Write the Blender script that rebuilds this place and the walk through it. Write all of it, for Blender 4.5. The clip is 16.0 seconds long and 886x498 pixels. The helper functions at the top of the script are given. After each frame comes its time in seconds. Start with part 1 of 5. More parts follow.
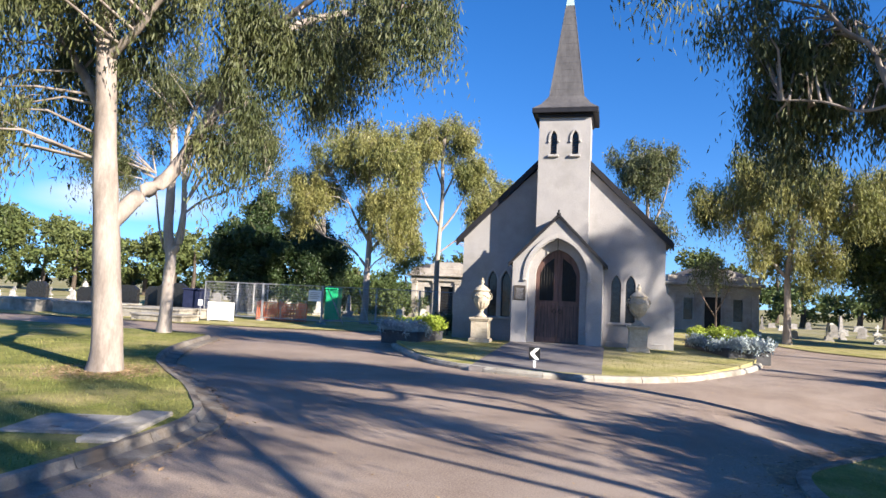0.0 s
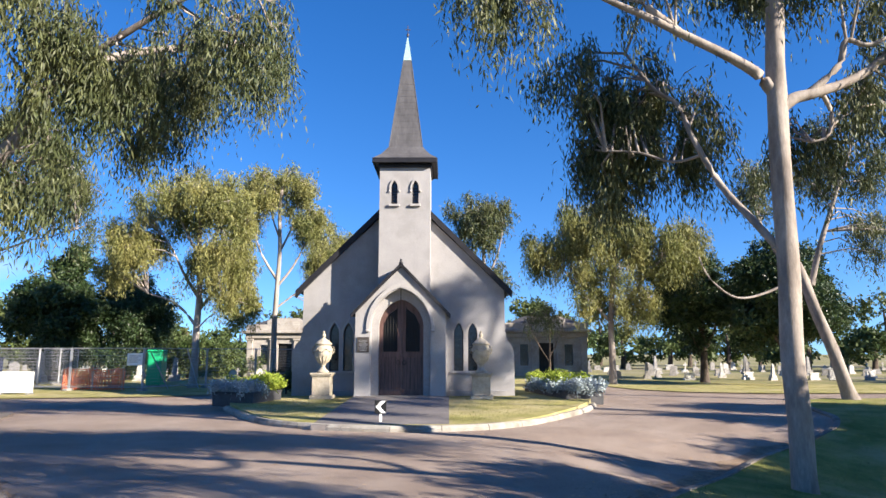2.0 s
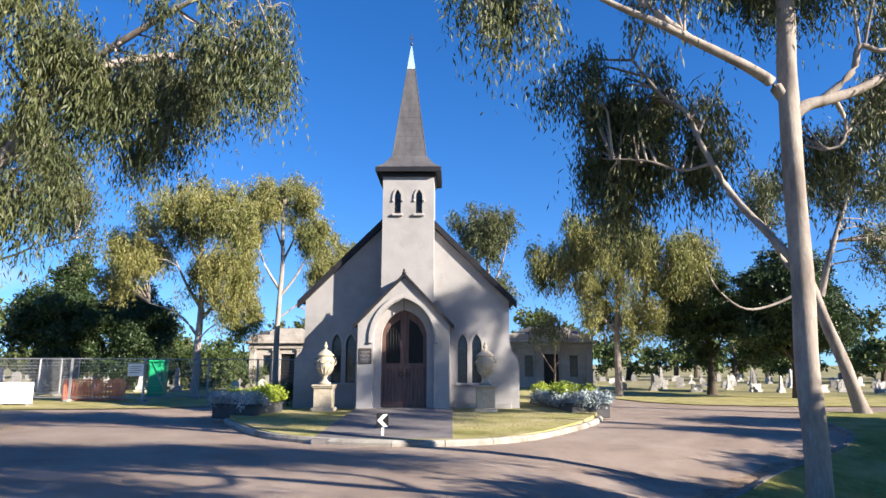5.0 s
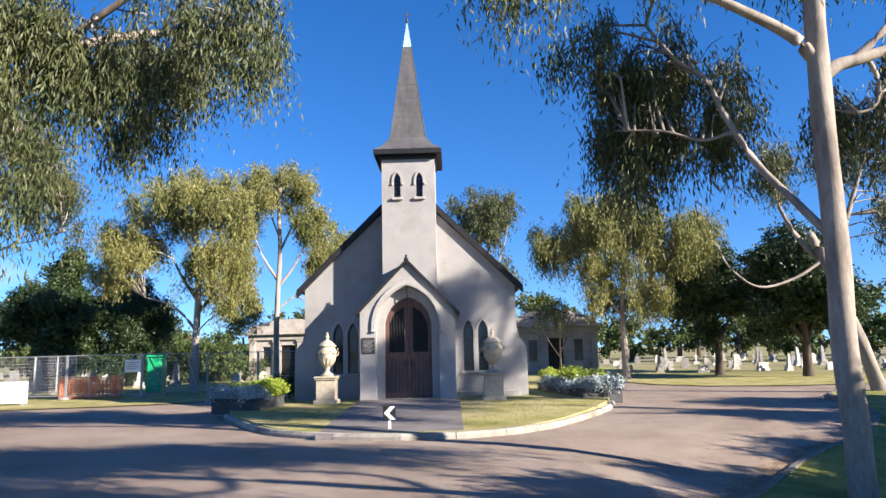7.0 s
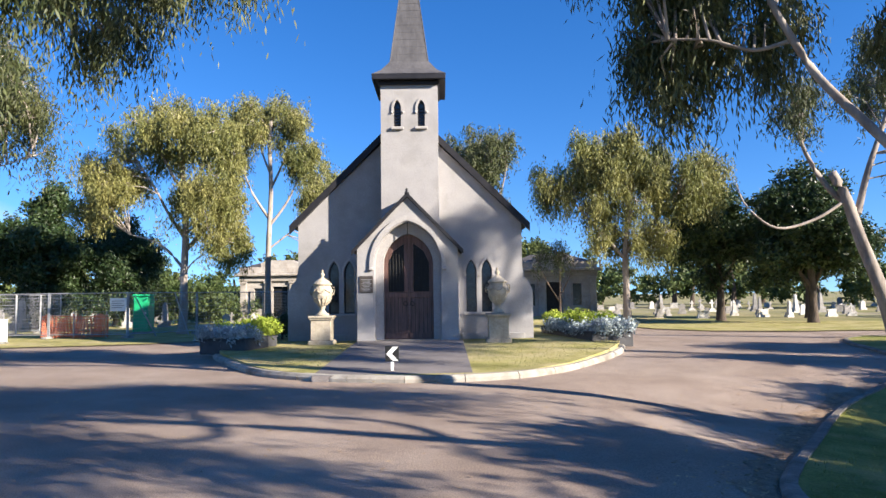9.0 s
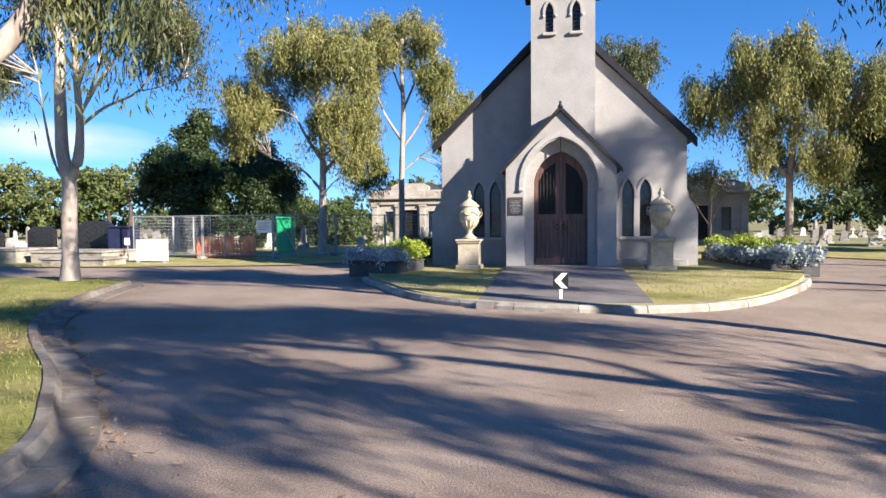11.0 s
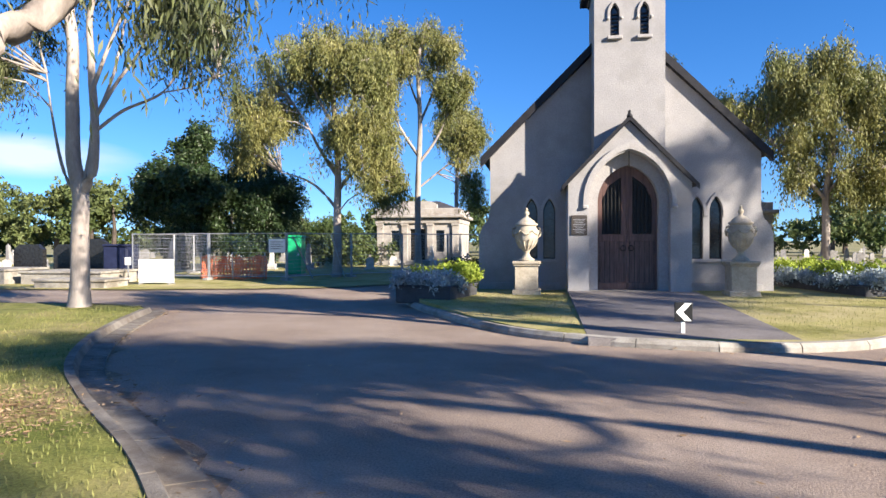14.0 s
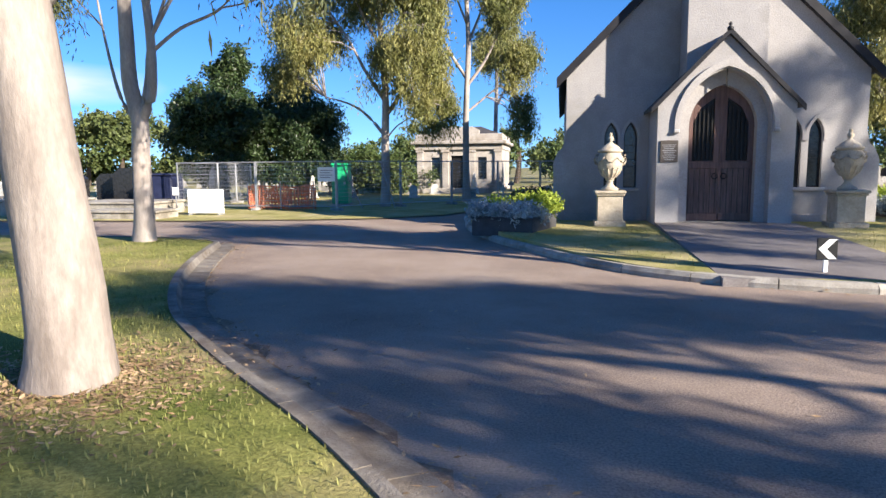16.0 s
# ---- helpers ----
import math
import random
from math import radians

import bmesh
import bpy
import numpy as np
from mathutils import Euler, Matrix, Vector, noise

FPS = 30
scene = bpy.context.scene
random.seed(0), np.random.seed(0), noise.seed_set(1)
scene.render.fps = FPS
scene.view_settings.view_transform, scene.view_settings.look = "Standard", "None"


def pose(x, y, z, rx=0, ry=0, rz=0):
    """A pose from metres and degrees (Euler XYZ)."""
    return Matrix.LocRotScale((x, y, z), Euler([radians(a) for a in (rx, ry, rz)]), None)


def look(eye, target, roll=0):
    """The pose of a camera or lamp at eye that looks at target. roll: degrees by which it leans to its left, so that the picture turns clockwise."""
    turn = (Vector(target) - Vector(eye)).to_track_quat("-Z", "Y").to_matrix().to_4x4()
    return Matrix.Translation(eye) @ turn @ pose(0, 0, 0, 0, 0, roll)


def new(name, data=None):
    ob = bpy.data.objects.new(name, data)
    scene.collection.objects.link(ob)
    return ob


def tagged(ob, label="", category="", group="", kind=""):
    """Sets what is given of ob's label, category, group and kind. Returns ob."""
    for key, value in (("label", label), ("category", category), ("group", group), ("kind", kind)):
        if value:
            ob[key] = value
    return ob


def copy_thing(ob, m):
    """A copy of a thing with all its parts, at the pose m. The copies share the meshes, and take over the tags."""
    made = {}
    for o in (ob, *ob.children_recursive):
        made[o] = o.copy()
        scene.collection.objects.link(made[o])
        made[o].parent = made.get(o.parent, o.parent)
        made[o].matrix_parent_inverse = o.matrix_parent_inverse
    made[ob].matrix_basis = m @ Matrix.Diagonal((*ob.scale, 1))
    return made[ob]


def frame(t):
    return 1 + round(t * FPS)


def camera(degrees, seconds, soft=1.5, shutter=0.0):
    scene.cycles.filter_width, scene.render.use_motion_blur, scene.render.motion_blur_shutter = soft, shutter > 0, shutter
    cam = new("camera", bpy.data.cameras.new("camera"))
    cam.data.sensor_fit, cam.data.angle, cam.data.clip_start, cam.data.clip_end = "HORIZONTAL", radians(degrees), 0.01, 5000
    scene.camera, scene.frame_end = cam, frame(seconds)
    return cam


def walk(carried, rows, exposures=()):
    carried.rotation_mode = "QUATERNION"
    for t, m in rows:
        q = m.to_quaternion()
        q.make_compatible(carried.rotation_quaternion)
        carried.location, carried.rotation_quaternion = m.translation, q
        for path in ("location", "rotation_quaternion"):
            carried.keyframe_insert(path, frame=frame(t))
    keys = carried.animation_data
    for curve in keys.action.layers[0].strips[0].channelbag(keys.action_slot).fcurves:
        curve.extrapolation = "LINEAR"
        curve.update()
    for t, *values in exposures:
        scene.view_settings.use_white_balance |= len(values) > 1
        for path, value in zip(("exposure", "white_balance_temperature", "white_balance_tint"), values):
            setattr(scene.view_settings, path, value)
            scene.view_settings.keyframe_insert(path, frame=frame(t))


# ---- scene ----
cam = camera(68.0, 16.0)
PATH = [
    (0, (1.721, -22.361, 1.787), (1.227, -20.428, 1.925), 2.6),
    (0.5, (1.77, -22.36, 1.71), (1.485, -20.39, 1.91), 2.3),
    (1, (1.759, -22.218, 1.664), (1.615, -20.239, 1.916), 1.6),
    (1.5, (1.655, -22.018, 1.66), (1.603, -20.041, 1.96), 0.5),
    (2, (1.585, -21.873, 1.675), (1.569, -19.898, 1.99), -0.0),
    (2.5, (1.628, -21.835, 1.677), (1.614, -19.863, 2.011), -0.3),
    (3, (1.678, -21.859, 1.722), (1.661, -19.888, 2.063), -0.6),
    (3.5, (1.676, -21.878, 1.672), (1.652, -19.909, 2.021), -0.5),
    (4, (1.635, -21.886, 1.687), (1.607, -19.915, 2.026), 0.2),
    (6.5, (1.543, -20.906, 1.764), (1.512, -18.938, 2.119), -0.6),
    (7, (1.416, -20.823, 1.77), (1.394, -18.846, 2.075), -1.4),
    (7.5, (1.352, -20.592, 1.737), (1.331, -18.611, 2.012), -1.7),
    (8, (1.284, -20.157, 1.706), (1.271, -18.175, 1.972), -1.6),
    (8.5, (1.136, -19.728, 1.615), (1.137, -17.745, 1.87), -0.4),
    (9, (1.047, -19.488, 1.594), (1.048, -17.493, 1.737), -0.8),
    (9.5, (0.869, -19.267, 1.585), (0.768, -17.271, 1.674), -0.6),
    (10, (0.626, -18.956, 1.545), (0.289, -16.985, 1.589), -0.9),
    (10.2, (0.51, -18.857, 1.535), (0.17, -16.886, 1.545), -0.4),
    (12.3, (-1.036, -17.728, 1.57), (-1.404, -15.766, 1.451), -0.6),
    (12.5, (-1.21, -17.65, 1.571), (-1.574, -15.685, 1.485), 0.6),
    (13, (-1.522, -17.381, 1.602), (-1.865, -15.414, 1.489), -0.3),
    (13.5, (-1.855, -17.075, 1.584), (-2.137, -15.096, 1.521), -0.0),
    (14, (-2.245, -16.9, 1.571), (-2.533, -14.921, 1.548), -0.2),
    (14.5, (-2.612, -16.725, 1.585), (-2.905, -14.747, 1.567), -1.0),
    (15, (-3.02, -16.522, 1.595), (-3.374, -14.554, 1.577), 1.3),
    (15.5, (-3.474, -16.334, 1.646), (-3.918, -14.396, 1.433), -1.0),
    (16, (-3.706, -16.159, 1.631), (-4.056, -14.205, 1.386), -0.5),
]
walk(cam, [(t, look(eye, target, roll)) for t, eye, target, roll in PATH])

SUN_AZ, SUN_EL = radians(29), radians(23)
# the way towards the sun: right of the facade and in front of it
SUN = Vector((math.cos(SUN_AZ) * math.cos(SUN_EL), -math.sin(SUN_AZ) * math.cos(SUN_EL), math.sin(SUN_EL)))

world = bpy.data.worlds.new("sky")
scene.world = world
world.use_nodes = True
wn = world.node_tree
sky = wn.nodes.new("ShaderNodeTexSky")
sky.sky_type, sky.sun_disc = "NISHITA", False
sky.sun_elevation, sky.sun_rotation = SUN_EL, math.atan2(SUN.x, SUN.y)
sky.altitude, sky.air_density, sky.dust_density, sky.ozone_density = 0, 1.0, 0.0, 3.0
rich = wn.nodes.new("ShaderNodeHueSaturation")
rich.inputs["Saturation"].default_value, rich.inputs["Hue"].default_value = 1.30, 0.504
lift = wn.nodes.new("ShaderNodeMapping")
lift.inputs["Location"].default_value = (0, 0, 0.09)
wn.links.new(wn.nodes.new("ShaderNodeTexCoord").outputs["Generated"], lift.inputs[0])
wn.links.new(lift.outputs[0], sky.inputs[0])
wn.links.new(sky.outputs[0], rich.inputs["Color"])
tint = wn.nodes.new("ShaderNodeMix")
tint.data_type, tint.blend_type = "RGBA", "MULTIPLY"
tint.inputs[0].default_value = 1.0
tint.inputs[7].default_value = (0.91, 0.98, 1.17, 1)
wn.links.new(rich.outputs[0], tint.inputs[6])
wn.links.new(tint.outputs[2], wn.nodes["Background"].inputs[0])
wn.nodes["Background"].inputs[1].default_value = 0.070

lamp = bpy.data.lights.new("sun", "SUN")
lamp.energy, lamp.angle, lamp.color = 5.0, radians(0.5), (1.0, 0.90, 0.77)
sun = new("sun", lamp)
sun.matrix_world = look(SUN * 100, (0, 0, 0))
scene.view_settings.exposure = 1.55


# ---- materials ----
def material(name, dark, light, scale=6.0, rough=0.8, bump=0.2, metal=0.0, fine=60.0, stain=None, stain_scale=0.6,
             random_shade=0.0, detail=6.0, stretch=(1, 1, 1), spec=0.3, translucent=0.0, stain_at=(0.5, 0.65), grit=0.35):
    """A surface of two tones with grain at two scales, optional stains and relief."""
    m = bpy.data.materials.new(name)
    m.use_nodes = True
    nt = m.node_tree
    b = nt.nodes["Principled BSDF"]
    b.inputs["Roughness"].default_value, b.inputs["Metallic"].default_value = rough, metal
    b.inputs["Specular IOR Level"].default_value = spec
    co = nt.nodes.new("ShaderNodeTexCoord")
    mp = nt.nodes.new("ShaderNodeMapping")
    mp.inputs["Scale"].default_value = stretch
    nt.links.new(co.outputs["Object"], mp.inputs[0])

    def tex(s, d=detail):
        n = nt.nodes.new("ShaderNodeTexNoise")
        n.inputs["Scale"].default_value, n.inputs["Detail"].default_value = s, d
        n.inputs["Roughness"].default_value = 0.65
        nt.links.new(mp.outputs[0], n.inputs["Vector"])
        return n.outputs["Fac"]

    def ramp(fac, a, c, lo=0.35, hi=0.65):
        r = nt.nodes.new("ShaderNodeValToRGB")
        r.color_ramp.elements[0].position, r.color_ramp.elements[1].position = lo, hi
        r.color_ramp.elements[0].color, r.color_ramp.elements[1].color = (*a, 1), (*c, 1)
        nt.links.new(fac, r.inputs[0])
        return r.outputs[0]

    def mix(kind, fac, a, c):
        n = nt.nodes.new("ShaderNodeMix")
        n.data_type, n.blend_type = "RGBA", kind
        if isinstance(fac, float):
            n.inputs["Factor"].default_value = fac
        else:
            nt.links.new(fac, n.inputs["Factor"])
        for sock, v in (("A", a), ("B", c)):
            s = [i for i in n.inputs if i.name == sock and i.type == "RGBA"][0]
            if isinstance(v, tuple):
                s.default_value = (*v, 1)
            else:
                nt.links.new(v, s)
        return [o for o in n.outputs if o.type == "RGBA"][0]

    col = ramp(tex(scale), dark, light)
    col = mix("OVERLAY", grit, col, ramp(tex(fine, 3), (0.3, 0.3, 0.3), (0.7, 0.7, 0.7), 0.3, 0.7))
    if stain:
        col = mix("MIX", ramp(tex(stain_scale, 8), (0, 0, 0), (1, 1, 1), *stain_at), col, stain)
    if random_shade:
        info = nt.nodes.new("ShaderNodeNewGeometry")
        v = ramp(info.outputs["Random Per Island"], (1 - random_shade,) * 3, (1 + random_shade,) * 3, 0.0, 1.0)
        col = mix("MULTIPLY", 1.0, col, v)
    nt.links.new(col, b.inputs["Base Color"])
    if bump:
        bp = nt.nodes.new("ShaderNodeBump")
        bp.inputs["Strength"].default_value, bp.inputs["Distance"].default_value = bump, 0.02
        nt.links.new(tex(fine, 4), bp.inputs["Height"])
        nt.links.new(bp.outputs[0], b.inputs["Normal"])
    if translucent:
        tr = nt.nodes.new("ShaderNodeBsdfTranslucent")
        nt.links.new(col, tr.inputs["Color"])
        ms = nt.nodes.new("ShaderNodeMixShader")
        ms.inputs[0].default_value = translucent
        nt.links.new(b.outputs[0], ms.inputs[1])
        nt.links.new(tr.outputs[0], ms.inputs[2])
        nt.links.new(ms.outputs[0], nt.nodes["Material Output"].inputs["Surface"])
    return m


ASPHALT = material("asphalt", (0.232, 0.178, 0.144), (0.322, 0.253, 0.206), 0.5, 0.9, 0.6, fine=55, grit=0.9, stain=(0.33, 0.275, 0.235), stain_scale=0.25, stain_at=(0.5, 0.8), spec=0.2)
RAMP = material("ramp_asphalt", (0.15, 0.135, 0.13), (0.21, 0.19, 0.185), 1.2, 0.9, 0.4, fine=50, grit=0.7, spec=0.2)
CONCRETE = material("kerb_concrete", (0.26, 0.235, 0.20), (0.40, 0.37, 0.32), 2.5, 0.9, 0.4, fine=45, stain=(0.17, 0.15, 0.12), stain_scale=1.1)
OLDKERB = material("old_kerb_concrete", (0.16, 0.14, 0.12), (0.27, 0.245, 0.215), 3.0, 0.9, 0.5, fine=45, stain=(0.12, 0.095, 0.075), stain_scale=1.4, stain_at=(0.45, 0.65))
GRASS = material("lawn_turf", (0.125, 0.145, 0.035), (0.28, 0.265, 0.085), 0.9, 0.95, 0.8, fine=40, grit=0.9, stain=(0.38, 0.305, 0.155), stain_scale=0.5, stain_at=(0.48, 0.72), spec=0.1)
DRYTURF = material("dry_turf", (0.21, 0.20, 0.06), (0.36, 0.325, 0.13), 1.3, 0.95, 0.8, fine=40, grit=0.9, stain=(0.44, 0.37, 0.2), stain_scale=0.7, stain_at=(0.42, 0.68), spec=0.1)
DRYGRASS = material("dry_ground", (0.16, 0.17, 0.06), (0.33, 0.28, 0.15), 0.15, 0.95, 0.8, fine=20, stain=(0.33, 0.29, 0.2), stain_scale=0.06, spec=0.1)
SOIL = material("litter_soil", (0.19, 0.13, 0.09), (0.31, 0.235, 0.175), 5, 0.95, 0.8, fine=40, spec=0.1)
BLADE = material("grass_blade", (0.14, 0.165, 0.04), (0.34, 0.31, 0.115), 0.8, 0.8, 0, random_shade=0.35, translucent=0.3)
RENDER = material("grey_render", (0.315, 0.303, 0.302), (0.36, 0.345, 0.343), 1.4, 0.85, 0.35, fine=30, stain=(0.26, 0.25, 0.24), stain_scale=0.5, spec=0.25)
TRIM = material("grey_trim", (0.34, 0.32, 0.31), (0.39, 0.37, 0.36), 2.0, 0.8, 0.25, fine=35, spec=0.25)
SLATE = material("roof_slate", (0.045, 0.043, 0.047), (0.085, 0.08, 0.083), 3.0, 0.7, 0.4, fine=18, stretch=(1, 1, 3))
SPIREMAT = material("spire_sheet", (0.075, 0.072, 0.075), (0.115, 0.11, 0.113), 2.5, 0.6, 0.2, fine=14, stain=(0.15, 0.14, 0.14), stain_scale=0.7, stretch=(1, 1, 0.3))
FASCIA = material("fascia_paint", (0.013, 0.013, 0.016), (0.024, 0.023, 0.027), 3, 0.5, 0.1)
COPPER = material("weathered_copper", (0.26, 0.39, 0.38), (0.40, 0.53, 0.52), 3, 0.6, 0.2, fine=20)
DOORWOOD = material("door_timber", (0.085, 0.045, 0.038), (0.16, 0.09, 0.075), 3, 0.45, 0.3, fine=30, stretch=(6, 6, 0.5), spec=0.4)
IRON = material("dark_iron", (0.012, 0.012, 0.012), (0.03, 0.028, 0.026), 12, 0.5, 0.2, metal=0.3)
GLASS = material("dark_leadlight", (0.012, 0.014, 0.018), (0.035, 0.04, 0.045), 9, 0.12, 0.15, fine=24, spec=0.6)
BRONZE = material("bronze_plaque", (0.06, 0.05, 0.045), (0.10, 0.085, 0.075), 20, 0.5, 0.4, fine=60, metal=0.3)
STONE = material("urn_stone", (0.36, 0.305, 0.23), (0.52, 0.455, 0.36), 5, 0.85, 0.6, fine=35, stain=(0.30, 0.26, 0.2), stain_scale=2.5)
BARKPALE = material("gum_bark", (0.235, 0.195, 0.168), (0.36, 0.31, 0.27), 1.6, 0.8, 0.35, fine=16, stain=(0.17, 0.14, 0.12), stain_scale=1.3, stretch=(1.6, 1.6, 0.5), stain_at=(0.48, 0.64))
BARKWHITE = material("white_gum_bark", (0.28, 0.235, 0.205), (0.41, 0.355, 0.315), 1.8, 0.8, 0.3, fine=16, stain=(0.26, 0.22, 0.19), stain_scale=1.6, stretch=(1.6, 1.6, 0.5), stain_at=(0.55, 0.75))
BARKDARK = material("dark_bark", (0.05, 0.04, 0.03), (0.13, 0.10, 0.08), 4, 0.95, 0.9, fine=25, stretch=(2, 2, 0.4))
BARKROUGH = material("rough_base_bark", (0.10, 0.075, 0.06), (0.22, 0.17, 0.14), 3, 0.95, 0.8, fine=20, stretch=(2, 2, 0.4))
FARLEAF = material("far_leaves", (0.07, 0.10, 0.03), (0.15, 0.17, 0.06), 0.15, 0.6, 0, random_shade=0.4, translucent=0.25)
# leaf colour darkened to carry the crowns' mutual shade
GUMLEAFSHADE = material("gum_leaves_shaded", (0.050, 0.068, 0.024), (0.125, 0.132, 0.052), 0.8, 0.55, 0, random_shade=0.5, translucent=0.25, spec=0.4)
# yellower copy, brightened so that the further crowns look sunlit
GUMLEAFSUN = material("gum_leaves_yellow_sunlit", (0.125, 0.145, 0.04), (0.285, 0.265, 0.09), 0.5, 0.55, 0, random_shade=0.4, translucent=0.3, spec=0.4)
DARKLEAF = material("dark_leaves", (0.020, 0.042, 0.014), (0.055, 0.085, 0.028), 0.8, 0.45, 0, random_shade=0.5, translucent=0.15, spec=0.4)
MIDLEAF = material("mid_leaves", (0.05, 0.085, 0.025), (0.12, 0.15, 0.05), 0.6, 0.55, 0, random_shade=0.4, translucent=0.25)
WHITE = material("white_board", (0.72, 0.72, 0.70), (0.82, 0.82, 0.80), 3, 0.6, 0.05)
GREEN = material("green_plastic", (0.012, 0.36, 0.14), (0.02, 0.44, 0.18), 3, 0.5, 0.05)
STEEL = material("galvanised_steel", (0.33, 0.33, 0.34), (0.50, 0.50, 0.51), 8, 0.45, 0.1, metal=0.6)
ORANGE = material("orange_mesh", (0.60, 0.15, 0.07), (0.80, 0.26, 0.14), 4, 0.7, 0.2)
NAVY = material("navy_cover", (0.012, 0.016, 0.045), (0.022, 0.028, 0.07), 5, 0.6, 0.2)
GRANITE = material("black_granite", (0.012, 0.012, 0.013), (0.03, 0.03, 0.032), 8, 0.2, 0.02, spec=0.5)
MARBLE = material("pale_headstone", (0.42, 0.40, 0.37), (0.66, 0.63, 0.58), 3, 0.7, 0.3, stain=(0.28, 0.26, 0.23), stain_scale=2)
GREYSTONE = material("grey_headstone", (0.20, 0.19, 0.18), (0.34, 0.32, 0.30), 3, 0.8, 0.3)
SANDSTONE = material("mausoleum_stone", (0.33, 0.30, 0.27), (0.47, 0.43, 0.39), 1.5, 0.85, 0.4, stain=(0.27, 0.23, 0.19), stain_scale=0.8)
PLANTERMAT = material("planter_box", (0.045, 0.045, 0.048), (0.075, 0.075, 0.08), 4, 0.7, 0.2)
SILVERLEAF = material("silver_leaves", (0.28, 0.33, 0.335), (0.48, 0.53, 0.535), 6, 0.8, 0, random_shade=0.3, translucent=0.15)
LIMELEAF = material("lime_leaves", (0.22, 0.30, 0.03), (0.42, 0.48, 0.08), 6, 0.7, 0, random_shade=0.3, translucent=0.3)
LITTER = material("fallen_leaves", (0.20, 0.12, 0.06), (0.45, 0.32, 0.19), 5, 0.9, 0, random_shade=0.5)
BLACKPAINT = material("black_paint", (0.012, 0.012, 0.012), (0.02, 0.02, 0.02), 5, 0.5, 0)


# ---- building helpers ----
def part(name, bm, mat, parent=None, label=""):
    """Links a bmesh as one mesh object, under a thing or part where one is given."""
    me = bpy.data.meshes.new(name)
    bm.to_mesh(me)
    bm.free()
    me.materials.append(mat)
    ob = new(name, me)
    ob.parent = parent
    if label:
        ob["label"] = label
    return ob


def thing(name, label, category, group="", kind="", at=(0, 0, 0), turn=0):
    ob = new(name)
    ob.matrix_world = pose(*at, 0, 0, turn)
    ob.empty_display_size = 0.2
    return tagged(ob, label, category, group, kind)


def raw(name, verts, faces, mat, parent=None, smooth=False):
    """One mesh object from arrays."""
    me = bpy.data.meshes.new(name)
    me.from_pydata(verts, [], faces)
    me.materials.append(mat)
    if smooth:
        me.polygons.foreach_set("use_smooth", [True] * len(me.polygons))
    me.update()
    ob = new(name, me)
    ob.parent = parent
    return ob


def box(bm, x0, x1, y0, y1, z0, z1, bevel=0.0, m=None):
    mat = Matrix.Translation(((x0 + x1) / 2, (y0 + y1) / 2, (z0 + z1) / 2)) @ Matrix.Diagonal((x1 - x0, y1 - y0, z1 - z0, 1))
    r = bmesh.ops.create_cube(bm, size=1, matrix=(m @ mat) if m else mat)
    if bevel:
        es = list({e for v in r["verts"] for e in v.link_edges})
        bmesh.ops.bevel(bm, geom=es, offset=bevel, segments=1, affect="EDGES")
    return bm


def B(*a, **k):
    return box(bmesh.new(), *a, **k)


def lathe(bm, profile, segs=24, centre=(0, 0)):
    """Turns a profile of (radius, height) about the vertical."""
    rings = []
    for r, z in profile:
        rings.append([bm.verts.new((centre[0] + r * math.cos(2 * math.pi * i / segs), centre[1] + r * math.sin(2 * math.pi * i / segs), z)) for i in range(segs)])
    for a, b in zip(rings, rings[1:]):
        for i in range(segs):
            f = bm.faces.new((a[i], a[(i + 1) % segs], b[(i + 1) % segs], b[i]))
            f.smooth = True
    bm.faces.new(rings[0][::-1])
    bm.faces.new(rings[-1])
    return bm


def catmull(pts, n=5):
    pts = [np.array(p, float) for p in pts]
    out = []
    for i in range(len(pts) - 1):
        p0, p1, p2, p3 = pts[max(i - 1, 0)], pts[i], pts[i + 1], pts[min(i + 2, len(pts) - 1)]
        for k in range(n):
            t = k / n
            out.append(0.5 * (2 * p1 + (p2 - p0) * t + (2 * p0 - 5 * p1 + 4 * p2 - p3) * t * t + (3 * p1 - p0 - 3 * p2 + p3) * t ** 3))
    out.append(pts[-1])
    return out


def tube(verts, faces, pts, segs=10):
    """Adds a tapered tube along rows of (x, y, z, radius)."""
    base = len(verts)
    for i, p in enumerate(pts):
        a, b = pts[max(i - 1, 0)][:3], pts[min(i + 1, len(pts) - 1)][:3]
        d = Vector(np.array(b) - np.array(a)).normalized()
        u = d.orthogonal().normalized() if abs(d.z) < 0.9 else d.cross(Vector((0, 1, 0))).normalized()
        w = d.cross(u)
        for k in range(segs):
            an = 2 * math.pi * k / segs
            r = p[3] * (1 + 0.06 * math.sin(3 * an + i * 0.9))
            q = Vector(p[:3]) + u * (r * math.cos(an)) + w * (r * math.sin(an))
            verts.append(tuple(q))
    for i in range(len(pts) - 1):
        for k in range(segs):
            a, b = base + i * segs + k, base + i * segs + (k + 1) % segs
            faces.append((a, b, b + segs, a + segs))
    faces.append(tuple(base + (len(pts) - 1) * segs + k for k in range(segs)))


def lancet(cx, z0, w, zs, zt, n=8):
    """Outline of a pointed opening: foot, jambs, two arcs."""
    h, a = zt - zs, w / 2
    r = (h * h + a * a) / (2 * a)
    c = a - r
    top = math.atan2(h, -c)
    right = [(cx + c + r * math.cos(top * i / n), zs + r * math.sin(top * i / n)) for i in range(n + 1)]
    left = [(2 * cx - x, z) for x, z in right[::-1][1:]]
    return [(cx + a, z0)] + right + left + [(cx - a, z0)]


